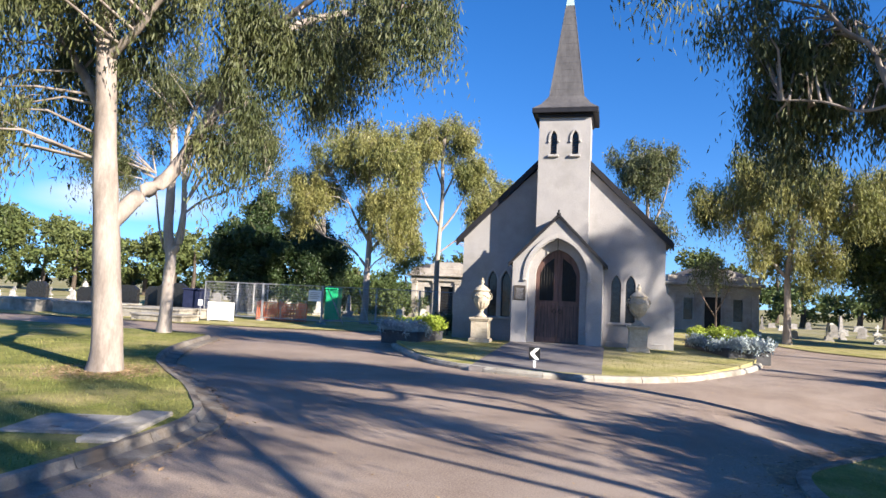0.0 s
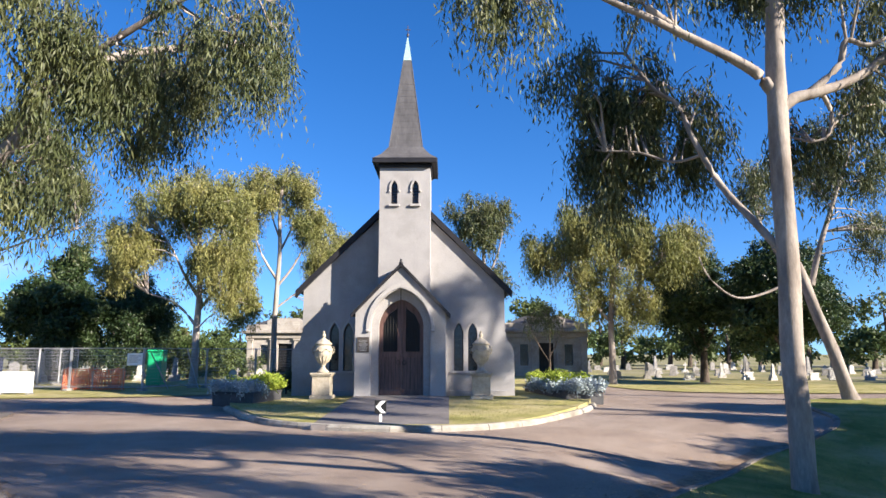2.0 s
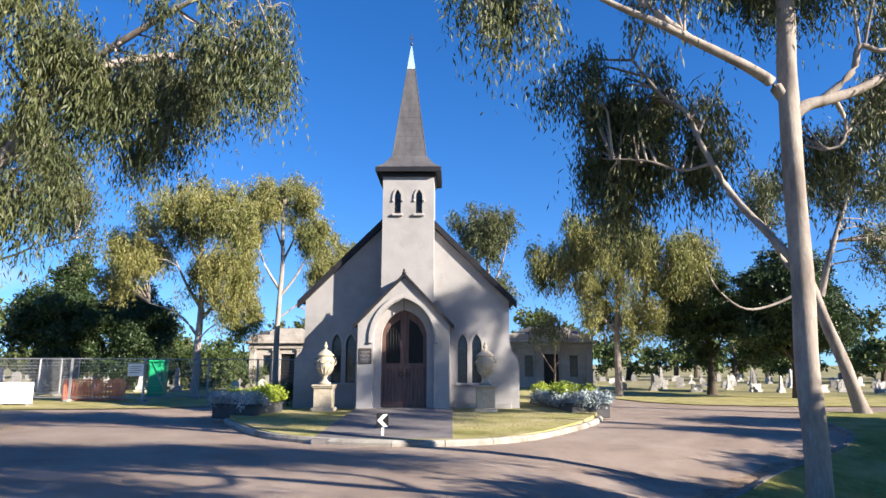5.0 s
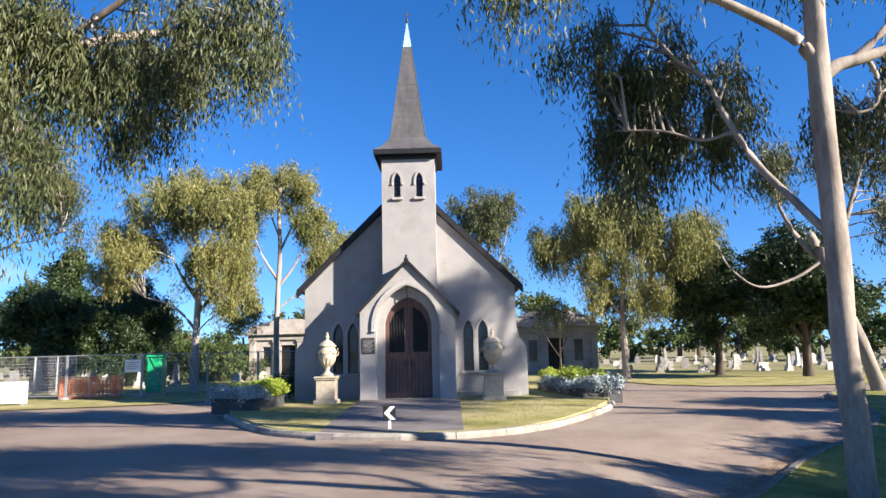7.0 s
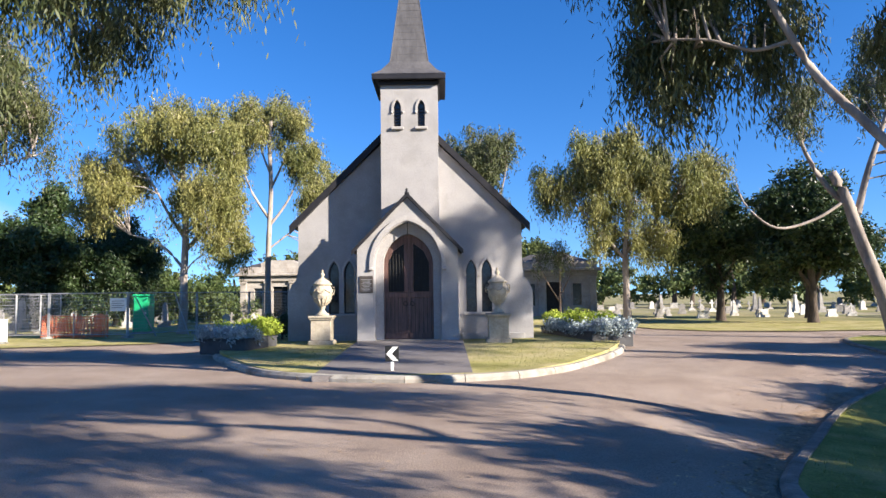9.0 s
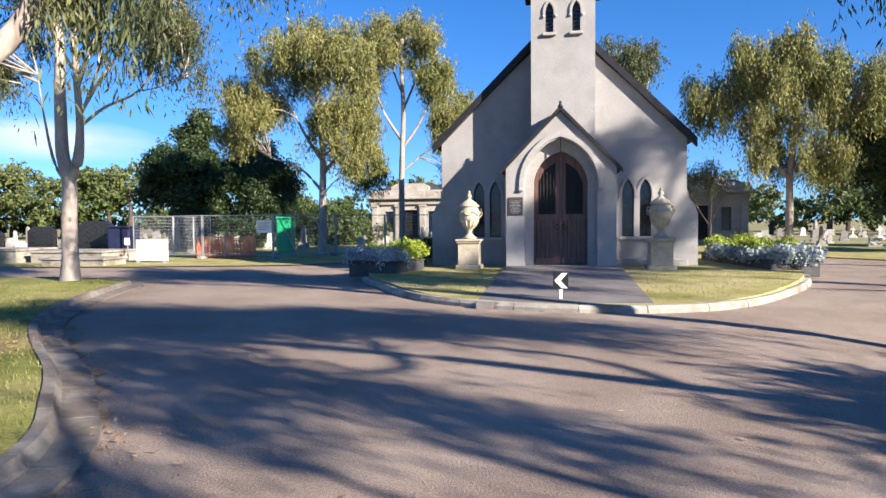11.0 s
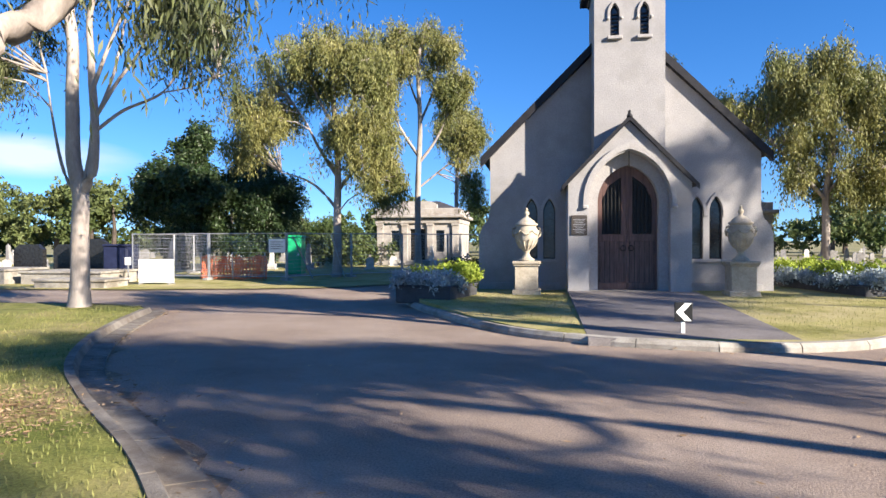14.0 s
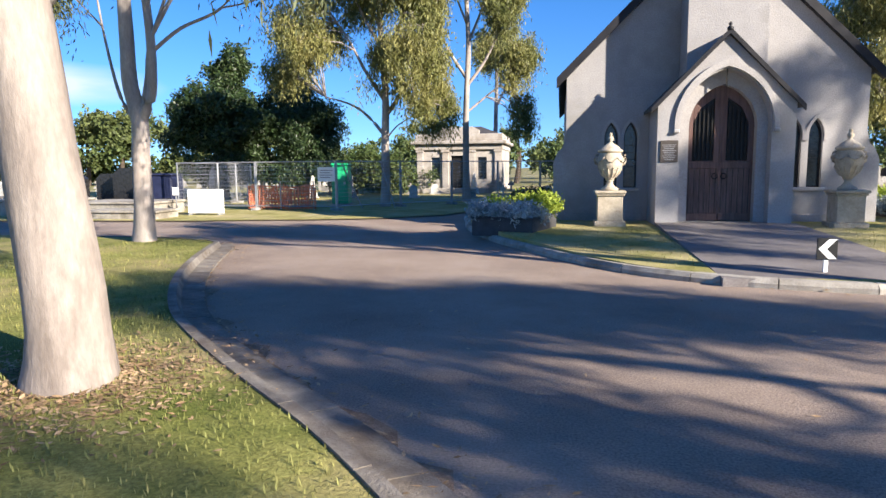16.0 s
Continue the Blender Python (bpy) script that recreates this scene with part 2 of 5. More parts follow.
def slab(outer, holes, y0, y1):
    """A wall standing in the x-z plane from y0 (front) to y1, with openings right through it."""
    bm = bmesh.new()
    loops = [outer] + list(holes)
    sides = []
    for y in (y0, y1):
        edges, rows = [], []
        for loop in loops:
            vs = [bm.verts.new((x, y, z)) for x, z in loop]
            rows.append(vs)
            edges += [bm.edges.new((vs[i], vs[(i + 1) % len(vs)])) for i in range(len(vs))]
        bmesh.ops.triangle_fill(bm, use_beauty=True, use_dissolve=False, edges=edges)
        sides.append(rows)
    for a, b in zip(*sides):
        for i in range(len(a)):
            bm.faces.new((a[i], a[(i + 1) % len(a)], b[(i + 1) % len(b)], b[i]))
    bmesh.ops.recalc_face_normals(bm, faces=bm.faces)
    return bm


def band(inner, outer, y0, y1):
    """A moulding between two open outlines of the same count."""
    bm = bmesh.new()
    rows = [[bm.verts.new((x, y, z)) for x, z in line] for y in (y0, y1) for line in (inner, outer)]
    n = len(inner)
    for i in range(n - 1):
        bm.faces.new((rows[0][i], rows[0][i + 1], rows[1][i + 1], rows[1][i]))
        bm.faces.new((rows[2][i + 1], rows[2][i], rows[3][i], rows[3][i + 1]))
        bm.faces.new((rows[1][i], rows[1][i + 1], rows[3][i + 1], rows[3][i]))
        bm.faces.new((rows[0][i + 1], rows[0][i], rows[2][i], rows[2][i + 1]))
    for i in (0, n - 1):
        bm.faces.new((rows[0][i], rows[1][i], rows[3][i], rows[2][i]))
    bmesh.ops.recalc_face_normals(bm, faces=bm.faces)
    return bm


def ground_z(x, y):
    """The fall of the land towards the lawn beyond the road fork."""
    return -0.13 * min(max(x - 3.0, 0), 7) * min(max((-4.0 - y) / 6, 0), 1)


def sheet(name, outline, lift, mat, depth=0.0, cell=0.0, rise=None):
    """A piece of ground with that outline, its top lifted above the fall of the land."""
    bm = bmesh.new()
    vs = [bm.verts.new((x, y, 0)) for x, y in outline]
    es = [bm.edges.new((vs[i], vs[(i + 1) % len(vs)])) for i in range(len(vs))]
    bmesh.ops.triangle_fill(bm, use_beauty=True, use_dissolve=False, edges=es)
    if cell:
        xs, ys = [p[0] for p in outline], [p[1] for p in outline]
        for lo, hi, ax in ((min(xs), max(xs), 0), (min(ys), max(ys), 1)):
            k = max(lo, -60) + cell
            while k < min(hi, 60):
                no = (1, 0, 0) if ax == 0 else (0, 1, 0)
                bmesh.ops.bisect_plane(bm, geom=bm.verts[:] + bm.edges[:] + bm.faces[:], plane_co=(k, k, 0), plane_no=no)
                k += cell
    if depth:
        rim = [e for e in bm.edges if e.is_boundary]
        r = bmesh.ops.extrude_edge_only(bm, edges=rim)
        low = {v for v in r["geom"] if isinstance(v, bmesh.types.BMVert)}
    else:
        low = set()
    for v in bm.verts:
        v.co.z = ground_z(v.co.x, v.co.y) + lift + (rise(v.co.x, v.co.y) if rise else 0) - (depth if v in low else 0)
    bmesh.ops.recalc_face_normals(bm, faces=bm.faces)
    for f in bm.faces:
        if abs(f.normal.z) > 0.7 and f.normal.z < 0:
            f.normal_flip()
    return part(name, bm, mat)


def kerb(name, line, width, height, label, closed=False, gutter=0.0, mat=None):
    """Kerb stones laid end to end along a line, each a piece of its own; the line is the road edge, the stones lie to its left."""
    holder = thing(name, label, "kerb", kind="structure")
    pts = catmull([(*p, 0) for p in (line + [line[0]] if closed else line)], 8)
    d = [0.0]
    for a, b in zip(pts, pts[1:]):
        d.append(d[-1] + np.linalg.norm(b - a))

    def at(s):
        i = min(max(int(np.searchsorted(d, s)) - 1, 0), len(pts) - 2)
        f = (s - d[i]) / max(d[i + 1] - d[i], 1e-6)
        p, t = pts[i] * (1 - f) + pts[i + 1] * f, pts[i + 1] - pts[i]
        t = t / np.linalg.norm(t)
        return p, np.array((-t[1], t[0], 0))

    count = max(1, round(d[-1] / 1.15))
    for k in range(count):
        s0, s1 = d[-1] * k / count + 0.008, d[-1] * (k + 1) / count - 0.008
        bm = bmesh.new()
        rows = []
        for s in np.linspace(s0, s1, 5):
            p, nrm = at(s)
            z = ground_z(p[0], p[1])
            ring = [(0.0, -0.05), (0.0, height * 0.45), (0.05, height), (width, height), (width, -0.05)]
            if gutter:
                ring = [(-gutter, -0.05), (-gutter, 0.012)] + [(0.0, 0.03), (0.03, height * 0.6)] + ring[2:]
            rows.append([bm.verts.new((p[0] + nrm[0] * u, p[1] + nrm[1] * u, z + w)) for u, w in ring])
        for a, b in zip(rows, rows[1:]):
            for i in range(len(a) - 1):
                bm.faces.new((a[i], b[i], b[i + 1], a[i + 1]))
        bm.faces.new(rows[0])
        bm.faces.new(rows[-1][::-1])
        bmesh.ops.recalc_face_normals(bm, faces=bm.faces)
        part("kerb_stone", bm, mat or CONCRETE, holder)
    return holder


# ---- ground, road, lawns ----
ground = raw("ground", [(-2500, -2500, -1.35), (2500, -2500, -1.35), (2500, 2500, -1.35), (-2500, 2500, -1.35),
                        (-70, -60, -0.06), (70, -60, -0.06), (70, 120, -0.06), (-70, 120, -0.06)],
             [(0, 1, 5, 4), (1, 2, 6, 5), (2, 3, 7, 6), (3, 0, 4, 7)], DRYGRASS)
tagged(ground, "dry pale grass and earth reaching the horizon", "ground", kind="structure")
field = sheet("cemetery_ground", [(-70, -60), (70, -60), (70, 120), (-70, 120)], -0.05, DRYGRASS, cell=3.0, rise=lambda x, y: -0.3 if 2 < x < 20 and -36 < y < -2 else 0)
tagged(field, "dry grass and bare earth among the graves", "ground", kind="structure")
ROAD_LINE = [(-2.6, -40), (9, -40), (20, -20), (22, 1), (40, 1.5), (40, 6.9), (15, 7.0), (12.2, 8.0), (10.6, 10.0), (9.6, 14), (9.4, 40), (-9.2, 40), (-9.5, 14), (-10.6, 8.6),
             (-13.2, 5.0), (-15.4, 3.6), (-24, 2.8), (-40, 2.6), (-40, -4), (-24, -4), (-24, -16)]
road = sheet("road", ROAD_LINE, -0.02, ASPHALT, cell=1.5)
tagged(road, "worn grey-brown asphalt drive that forks round the chapel", "road", kind="structure")

ISLAND = [(0.3, -7.1), (1.7, -6.95), (3.0, -6.2), (4.7, -3.9), (6.1, -0.9), (7.0, 3), (7.3, 8), (7.3, 30), (-6.8, 30), (-6.7, 8), (-6.4, 2.5), (-5.45, -0.9), (-4.4, -3.1), (-2.85, -5.6), (-1.3, -6.7)]
LEFT_KERB = [(-2.9, -40), (-2.95, -24), (-3.0, -18), (-3.02, -16.8), (-3.14, -15.4), (-3.46, -14.5), (-4.1, -13.66), (-5.0, -12.6), (-6.46, -11.16), (-7.78, -9.66), (-8.95, -7.75),
             (-9.85, -5.8), (-10.5, -4.1), (-10.85, -3.25), (-11.6, -2.8), (-13.2, -2.5), (-16, -2.4), (-40, -2.4)]
RIGHT_KERB = [(4.4, -40), (4.3, -24), (4.0, -17.5), (3.75, -15.2), (3.85, -13.9), (4.5, -12.7), (5.5, -11.2), (6.8, -9.3), (8.2, -7.6), (10.2, -5.8), (11.5, -4.4), (12.5, -1.6), (13.4, 0.9), (14.9, 2.9), (18, 3.5), (40, 3.7)]


def smooth_line(line, n=6):
    return [(float(p[0]), float(p[1])) for p in catmull([(*p, 0) for p in line], n)]


def island_rise(x, y):
    return 0.13 * min(max((y + 6.8) / 6.8, 0), 1)


isl = smooth_line(ISLAND + ISLAND[:1])[:-1]
lawn_island = sheet("lawn_island", [(0.3 + (x - 0.3) * 0.975, 4 + (y - 4) * 0.985) for x, y in isl], 0.10, DRYTURF, depth=0.3, cell=1.2, rise=island_rise)
tagged(lawn_island, "dry patchy lawn on the kerbed island round the chapel", "lawn", kind="structure")
lk = smooth_line(LEFT_KERB)
lawn_left = sheet("lawn_west", [(x - 0.07, y) for x, y in lk] + [(-40, -40)], 0.11, GRASS, depth=0.3, cell=2.0)
tagged(lawn_left, "mown lawn under gum trees beside the drive", "lawn", kind="structure")
rk = smooth_line(RIGHT_KERB)
lawn_right = sheet("lawn_east", [(x + 0.16, y) for x, y in rk] + [(40, -40)], 0.04, GRASS, depth=0.3, cell=1.5)
tagged(lawn_right, "shaded mown lawn beside the drive", "lawn", kind="structure")
verge = sheet("verge_west", [(-6.8, 8.5), (-6.85, 14), (-6.9, 40), (-40, 40), (-40, 2.6), (-24, 2.6), (-15.4, 3.1), (-13.4, 3.6), (-11.5, 3.9), (-9.5, 4.6), (-7.7, 6.2)], 0.02, DRYTURF, cell=3.0)
tagged(verge, "sunlit grass verge before the wire fence", "lawn", kind="structure")
verge_r = sheet("verge_east", [(9.3, 40), (9.5, 14), (10.5, 9.9), (12.1, 7.8), (15, 6.8), (40, 6.7), (40, 13), (20, 15), (15, 18), (14, 40)], 0.02, DRYTURF, cell=3.0)
tagged(verge_r, "sunlit strip of lawn along the far drive", "lawn", kind="structure")
kerb("island_kerb", ISLAND, 0.2, 0.11, "pale concrete kerb round the chapel lawn", closed=True)
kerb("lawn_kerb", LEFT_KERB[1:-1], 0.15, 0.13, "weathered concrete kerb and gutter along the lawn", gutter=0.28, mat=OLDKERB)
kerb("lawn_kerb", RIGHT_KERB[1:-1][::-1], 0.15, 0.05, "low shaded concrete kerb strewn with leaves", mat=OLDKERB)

bm = bmesh.new()
q = [bm.verts.new(p) for p in ((-1.5, -6.75, 0.10), (1.6, -6.75, 0.10), (1.6, 0.06, 0.31), (-1.5, 0.06, 0.31), (-1.5, -6.75, -0.1), (1.6, -6.75, -0.1), (1.6, 0.06, -0.1), (-1.5, 0.06, -0.1))]
for f in ((0, 1, 2, 3), (4, 5, 1, 0), (5, 6, 2, 1), (6, 7, 3, 2), (7, 4, 0, 3)):
    bm.faces.new([q[i] for i in f])
ramp_ob = part("entrance_ramp", bm, RAMP)
tagged(ramp_ob, "dark asphalt ramp rising from the kerb to the chapel door", "ramp", kind="structure")
ramp_ob.location.z = 0.0

# ---- chapel ----
TC = 0.07            # the tower's middle
GY = 1.5             # the nave's front wall
chapel = thing("chapel", "grey-rendered gothic chapel with steep slate roof and dark spire", "chapel")
NAVE_BACK, WALL_TOP, PEAK = 15.0, 3.95, 7.5
wins = [lancet(x, 1.08, 0.33, 2.35, 2.75) for x in (-2.44, -1.95, 1.95, 2.44)]
front = slab([(-3.58, 0.1), (3.58, 0.1), (3.58, WALL_TOP), (0, PEAK - 0.1), (-3.58, WALL_TOP)], wins + [lancet(0, 0.35, 1.6, 2.2, 3.0)], GY, GY + 0.4)
part("front_wall", front, RENDER, chapel)
part("back_wall", slab([(-3.58, 0.1), (3.58, 0.1), (3.58, WALL_TOP), (0, PEAK - 0.1), (-3.58, WALL_TOP)], [], NAVE_BACK - 0.4, NAVE_BACK), RENDER, chapel)
for s in (-1, 1):
    x0, x1 = sorted((s * 3.58, s * 3.2))
    part("side_wall", B(x0, x1, GY + 0.4, NAVE_BACK - 0.4, 0.1, WALL_TOP), RENDER, chapel)
    # corner buttress with a sloped head
    bm = bmesh.new()
    prof = [(3.58, 0.1), (3.90, 0.1), (3.90, 1.75), (3.80, 2.0), (3.66, 2.15), (3.58, 2.5)]
    a = [[bm.verts.new((s * x, y, z)) for x, z in prof] for y in (GY + 0.02, GY + 0.62)]
    bm.faces.new(a[0]), bm.faces.new(a[1])
    for i in range(len(prof)):
        bm.faces.new((a[0][i], a[0][(i + 1) % 6], a[1][(i + 1) % 6], a[1][i]))
    bmesh.ops.recalc_face_normals(bm, faces=bm.faces)
    part("buttress", bm, RENDER, chapel)
part("plinth", B(-3.62, -1.62, GY - 0.06, GY - 0.002, 0.1, 0.42, 0.015), RENDER, chapel)
part("plinth", B(1.62, 3.62, GY - 0.06, GY - 0.002, 0.1, 0.42, 0.015), RENDER, chapel)


def pitched(bm, x_out, z_out, z_peak, y0, y1, thick, cx=0.0, sides=(-1, 1)):
    """A roof slope or two: plates from eave to ridge."""
    for s in sides:
        p = [(cx + s * x_out, z_out), (cx, z_peak), (cx, z_peak - thick), (cx + s * x_out, z_out - thick)]
        f = [bm.verts.new((x, y0, z)) for x, z in p]
        b = [bm.verts.new((x, y1, z)) for x, z in p]
        bm.faces.new(f), bm.faces.new(b)
        for i in range(4):
            bm.faces.new((f[i], f[(i + 1) % 4], b[(i + 1) % 4], b[i]))
    bmesh.ops.recalc_face_normals(bm, faces=bm.faces)
    return bm


for s in (-1, 1):
    roof = part("nave_roof", pitched(bmesh.new(), 3.80, 3.93, 7.70, GY + 0.02, NAVE_BACK + 0.15, 0.10, sides=(s,)), SLATE, chapel)
    part("bargeboard", pitched(bmesh.new(), 3.84, 3.90, 7.74, GY - 0.16, GY + 0.018, 0.26, sides=(s,)), FASCIA, roof, "near-black painted bargeboard")
    # courses of slates: thin proud strips along the slope
    for k in range(26):
        t0 = k / 26
        bm = bmesh.new()
        pts = []
        for tt, up in ((t0, 0.028), (t0 + 1 / 26, 0.006)):
            pts.append((s * 3.80 * (1 - tt), 3.93 + 3.77 * tt + up))
        v = [bm.verts.new((pts[0][0], GY + 0.03, pts[0][1])), bm.verts.new((pts[1][0], GY + 0.03, pts[1][1])),
             bm.verts.new((pts[1][0], NAVE_BACK + 0.14, pts[1][1])), bm.verts.new((pts[0][0], NAVE_BACK + 0.14, pts[0][1]))]
        bm.faces.new(v)
        low = [bm.verts.new((pts[0][0], y, pts[0][1] - 0.03)) for y in (GY + 0.03, NAVE_BACK + 0.14)]
        bm.faces.new((v[0], v[3], low[1], low[0]))
        part("slate_course", bm, SLATE, roof)


def lancet_window(x, z0, w, zs, zt, y, depth, bars=True, hood=0.07, sill=True):
    """Glass set back in an opening, with frame, hood and sill."""
    pane = part("lancet_window", slab(lancet(x, z0, w + 0.02, zs, zt + 0.01), [], y + depth, y + depth + 0.03), GLASS, chapel, "dark leaded glass in a pointed opening")
    part("window_frame", slab(lancet(x, z0, w, zs, zt), [lancet(x, z0 + 0.03, w - 0.06, zs, zt - 0.045)], y + depth - 0.05, y + depth - 0.003), FASCIA, pane)
    if hood:
        part("window_hood", band(lancet(x, zs - 0.12, w + 0.02, zs, zt + 0.012), lancet(x, zs - 0.12, w + 0.02 + 2 * hood, zs, zt + hood * 1.4), y - 0.045, y + 0.01), TRIM, pane)
    if sill:
        part("window_sill", B(x - w / 2 - 0.08, x + w / 2 + 0.08, y - 0.09, y + 0.03, z0 - 0.09, z0 - 0.002, 0.012), TRIM, pane)
    if bars:
        n = 7
        bm = bmesh.new()
        for k in range(1, n):
            z = z0 + (zs - z0) * k / n
            box(bm, x - w / 2 + 0.03, x + w / 2 - 0.03, y + depth - 0.012, y + depth - 0.002, z - 0.006, z + 0.006)
        part("leadwork", bm, IRON, pane)["kind"] = "stuff"


for x in (-2.44, -1.95, 1.95, 2.44):
    lancet_window(x, 1.08, 0.33, 2.35, 2.75, GY, 0.16)

# tower
TY0, TY1, TW = 0.50, 2.2, 0.885
TT = 8.30
bell = [lancet(TC + dx, 6.83, 0.22, 7.42, 7.66) for dx in (-0.37, 0.37)]
part("tower_front", slab([(TC - TW, 3.58), (TC + TW, 3.58), (TC + TW, TT), (TC - TW, TT)], bell, TY0, TY0 + 0.25), RENDER, chapel)
for s in (-1, 1):
    a, b = sorted((TC + s * TW, TC + s * (TW - 0.25)))
    part("tower_side", B(a, b, TY0 + 0.25, TY1 - 0.25, 3.58, TT), RENDER, chapel)
part("tower_back", B(TC - TW, TC + TW, TY1 - 0.25, TY1, 3.58, TT), RENDER, chapel)
for dx in (-0.37, 0.37):
    lancet_window(TC + dx, 6.83, 0.22, 7.42, 7.66, TY0, 0.12, bars=False, hood=0.06)
    for z in np.linspace(6.9, 7.4, 6):
        part("louvre", B(TC + dx - 0.08, TC + dx + 0.08, TY0 + 0.07, TY0 + 0.12, z, z + 0.03), FASCIA, chapel)
    for e in (-1, 1):
        part("hood_stop", lathe(bmesh.new(), [(0.01, 7.24), (0.045, 7.27), (0.045, 7.31), (0.02, 7.33)], 10, (TC + dx + e * 0.17, TY0 - 0.02)), TRIM, chapel)
TCY = (TY0 + TY1) / 2
eaves = part("tower_eaves", B(TC - 1.09, TC + 1.09, TCY - 1.09, TCY + 1.09, TT - 0.02, TT + 0.05), FASCIA, chapel, "near-black boxed eaves")
bm = bmesh.new()
for x0, x1, y0, y1 in ((-1.13, 1.13, -1.13, -1.07), (-1.13, 1.13, 1.07, 1.13), (-1.13, -1.07, -1.066, 1.066), (1.07, 1.13, -1.066, 1.066)):
    box(bm, TC + x0, TC + x1, TCY + y0, TCY + y1, TT - 0.04, TT + 0.14, 0.01)
part("fascia_board", bm, FASCIA, eaves)
part("cornice", B(TC - TW - 0.06, TC + TW + 0.06, TY0 - 0.06, TY1 + 0.06, TT - 0.16, TT - 0.022, 0.02), FASCIA, eaves)


def frustum(bm, a, za, b, zb, cx, cy):
    lo = [bm.verts.new((cx + sx * a, cy + sy * a, za)) for sx, sy in ((-1, -1), (1, -1), (1, 1), (-1, 1))]
    hi = [bm.verts.new((cx + sx * b, cy + sy * b, zb)) for sx, sy in ((-1, -1), (1, -1), (1, 1), (-1, 1))]
    bm.faces.new(lo[::-1]), bm.faces.new(hi)
    for i in range(4):
        bm.faces.new((lo[i], lo[(i + 1) % 4], hi[(i + 1) % 4], hi[i]))
    return bm


skirt = bmesh.new()
frustum(skirt, 1.14, TT + 0.12, 0.86, TT + 0.34, TC, TCY)
frustum(skirt, 0.862, TT + 0.338, 0.60, TT + 0.70, TC, TCY)
spire = part("spire", skirt, SPIREMAT, chapel, "dark grey sheet-clad spire with a flared foot")
Z0, Z1, H0, H1 = TT + 0.70, 12.5, 0.60, 0.145
for k in range(14):
    z0, z1 = Z0 + (Z1 - Z0) * k / 14, Z0 + (Z1 - Z0) * (k + 1) / 14
    h0, h1 = H0 + (H1 - H0) * k / 14, H0 + (H1 - H0) * (k + 1) / 14
    part("spire_course", frustum(bmesh.new(), h0 + 0.006, z0 - 0.01, h1, z1, TC, TCY), SPIREMAT, spire)
for sx, sy in ((-1, -1), (1, -1), (1, 1), (-1, 1)):
    vs, fs = [], []
    tube(vs, fs, [(TC + sx * H0, TCY + sy * H0, Z0, 0.014), (TC + sx * H1, TCY + sy * H1, Z1, 0.012)], 6)
    raw("hip_roll", vs, fs, SPIREMAT, spire)
tip = part("copper_tip", frustum(bmesh.new(), 0.155, 12.49, 0.02, 13.45, TC, TCY), COPPER, chapel, "pale weathered copper spire tip")
fin = lathe(bmesh.new(), [(0.02, 13.4), (0.02, 13.5), (0.05, 13.54), (0.05, 13.58), (0.015, 13.62), (0.015, 13.95)], 8, (TC, TCY))
box(fin, TC - 0.09, TC + 0.09, TCY - 0.015, TCY + 0.015, 13.76, 13.79)
part("spire_cross", fin, BRONZE, tip)

# porch
PW, PE, PP = 1.50, 3.06, 4.55
opening = lancet(0, 0.28, 1.98, 2.55, 3.82, 14)
part("porch_front", slab([(-PW, 0.1), (PW, 0.1), (PW, PE), (0, PP), (-PW, PE)], [opening], 0.0, 0.30), RENDER, chapel)
for s in (-1, 1):
    a, b = sorted((s * PW, s * (PW - 0.3)))
    part("porch_side", B(a, b, 0.30, GY, 0.1, PE), RENDER, chapel)
    pr = part("porch_roof", pitched(bmesh.new(), 1.64, 2.99, 4.66, -0.02, GY, 0.07, sides=(s,)), SLATE, chapel)
    part("porch_bargeboard", pitched(bmesh.new(), 1.66, 2.97, 4.70, -0.10, -0.022, 0.13, sides=(s,)), FASCIA, pr, "near-black painted bargeboard")
part("ridge_cap", lathe(bmesh.new(), [(0.02, 4.62), (0.07, 4.64), (0.075, 4.70), (0.03, 4.74), (0.05, 4.78), (0.01, 4.83)], 10, (0, -0.05)), FASCIA, chapel)
# stepped reveal, hood moulding, doors
part("door_reveal", band(lancet(0, 0.28, 1.50, 2.55, 3.50, 14), lancet(0, 0.28, 2.00, 2.55, 3.83, 14), 0.30, 0.60), TRIM, chapel)
part("hood_mould", band(lancet(0, 2.45, 2.04, 2.55, 3.86, 14), lancet(0, 2.45, 2.26, 2.55, 4.02, 14), -0.07, 0.01), TRIM, chapel, "projecting pointed hood moulding")
for s in (-1, 1):
    part("hood_stop", B(s * 1.08 - 0.07, s * 1.08 + 0.07, -0.09, 0.0, 2.38, 2.47, 0.02), TRIM, chapel)
whole = lancet(0, 0.30, 1.50, 2.55, 3.50, 14)
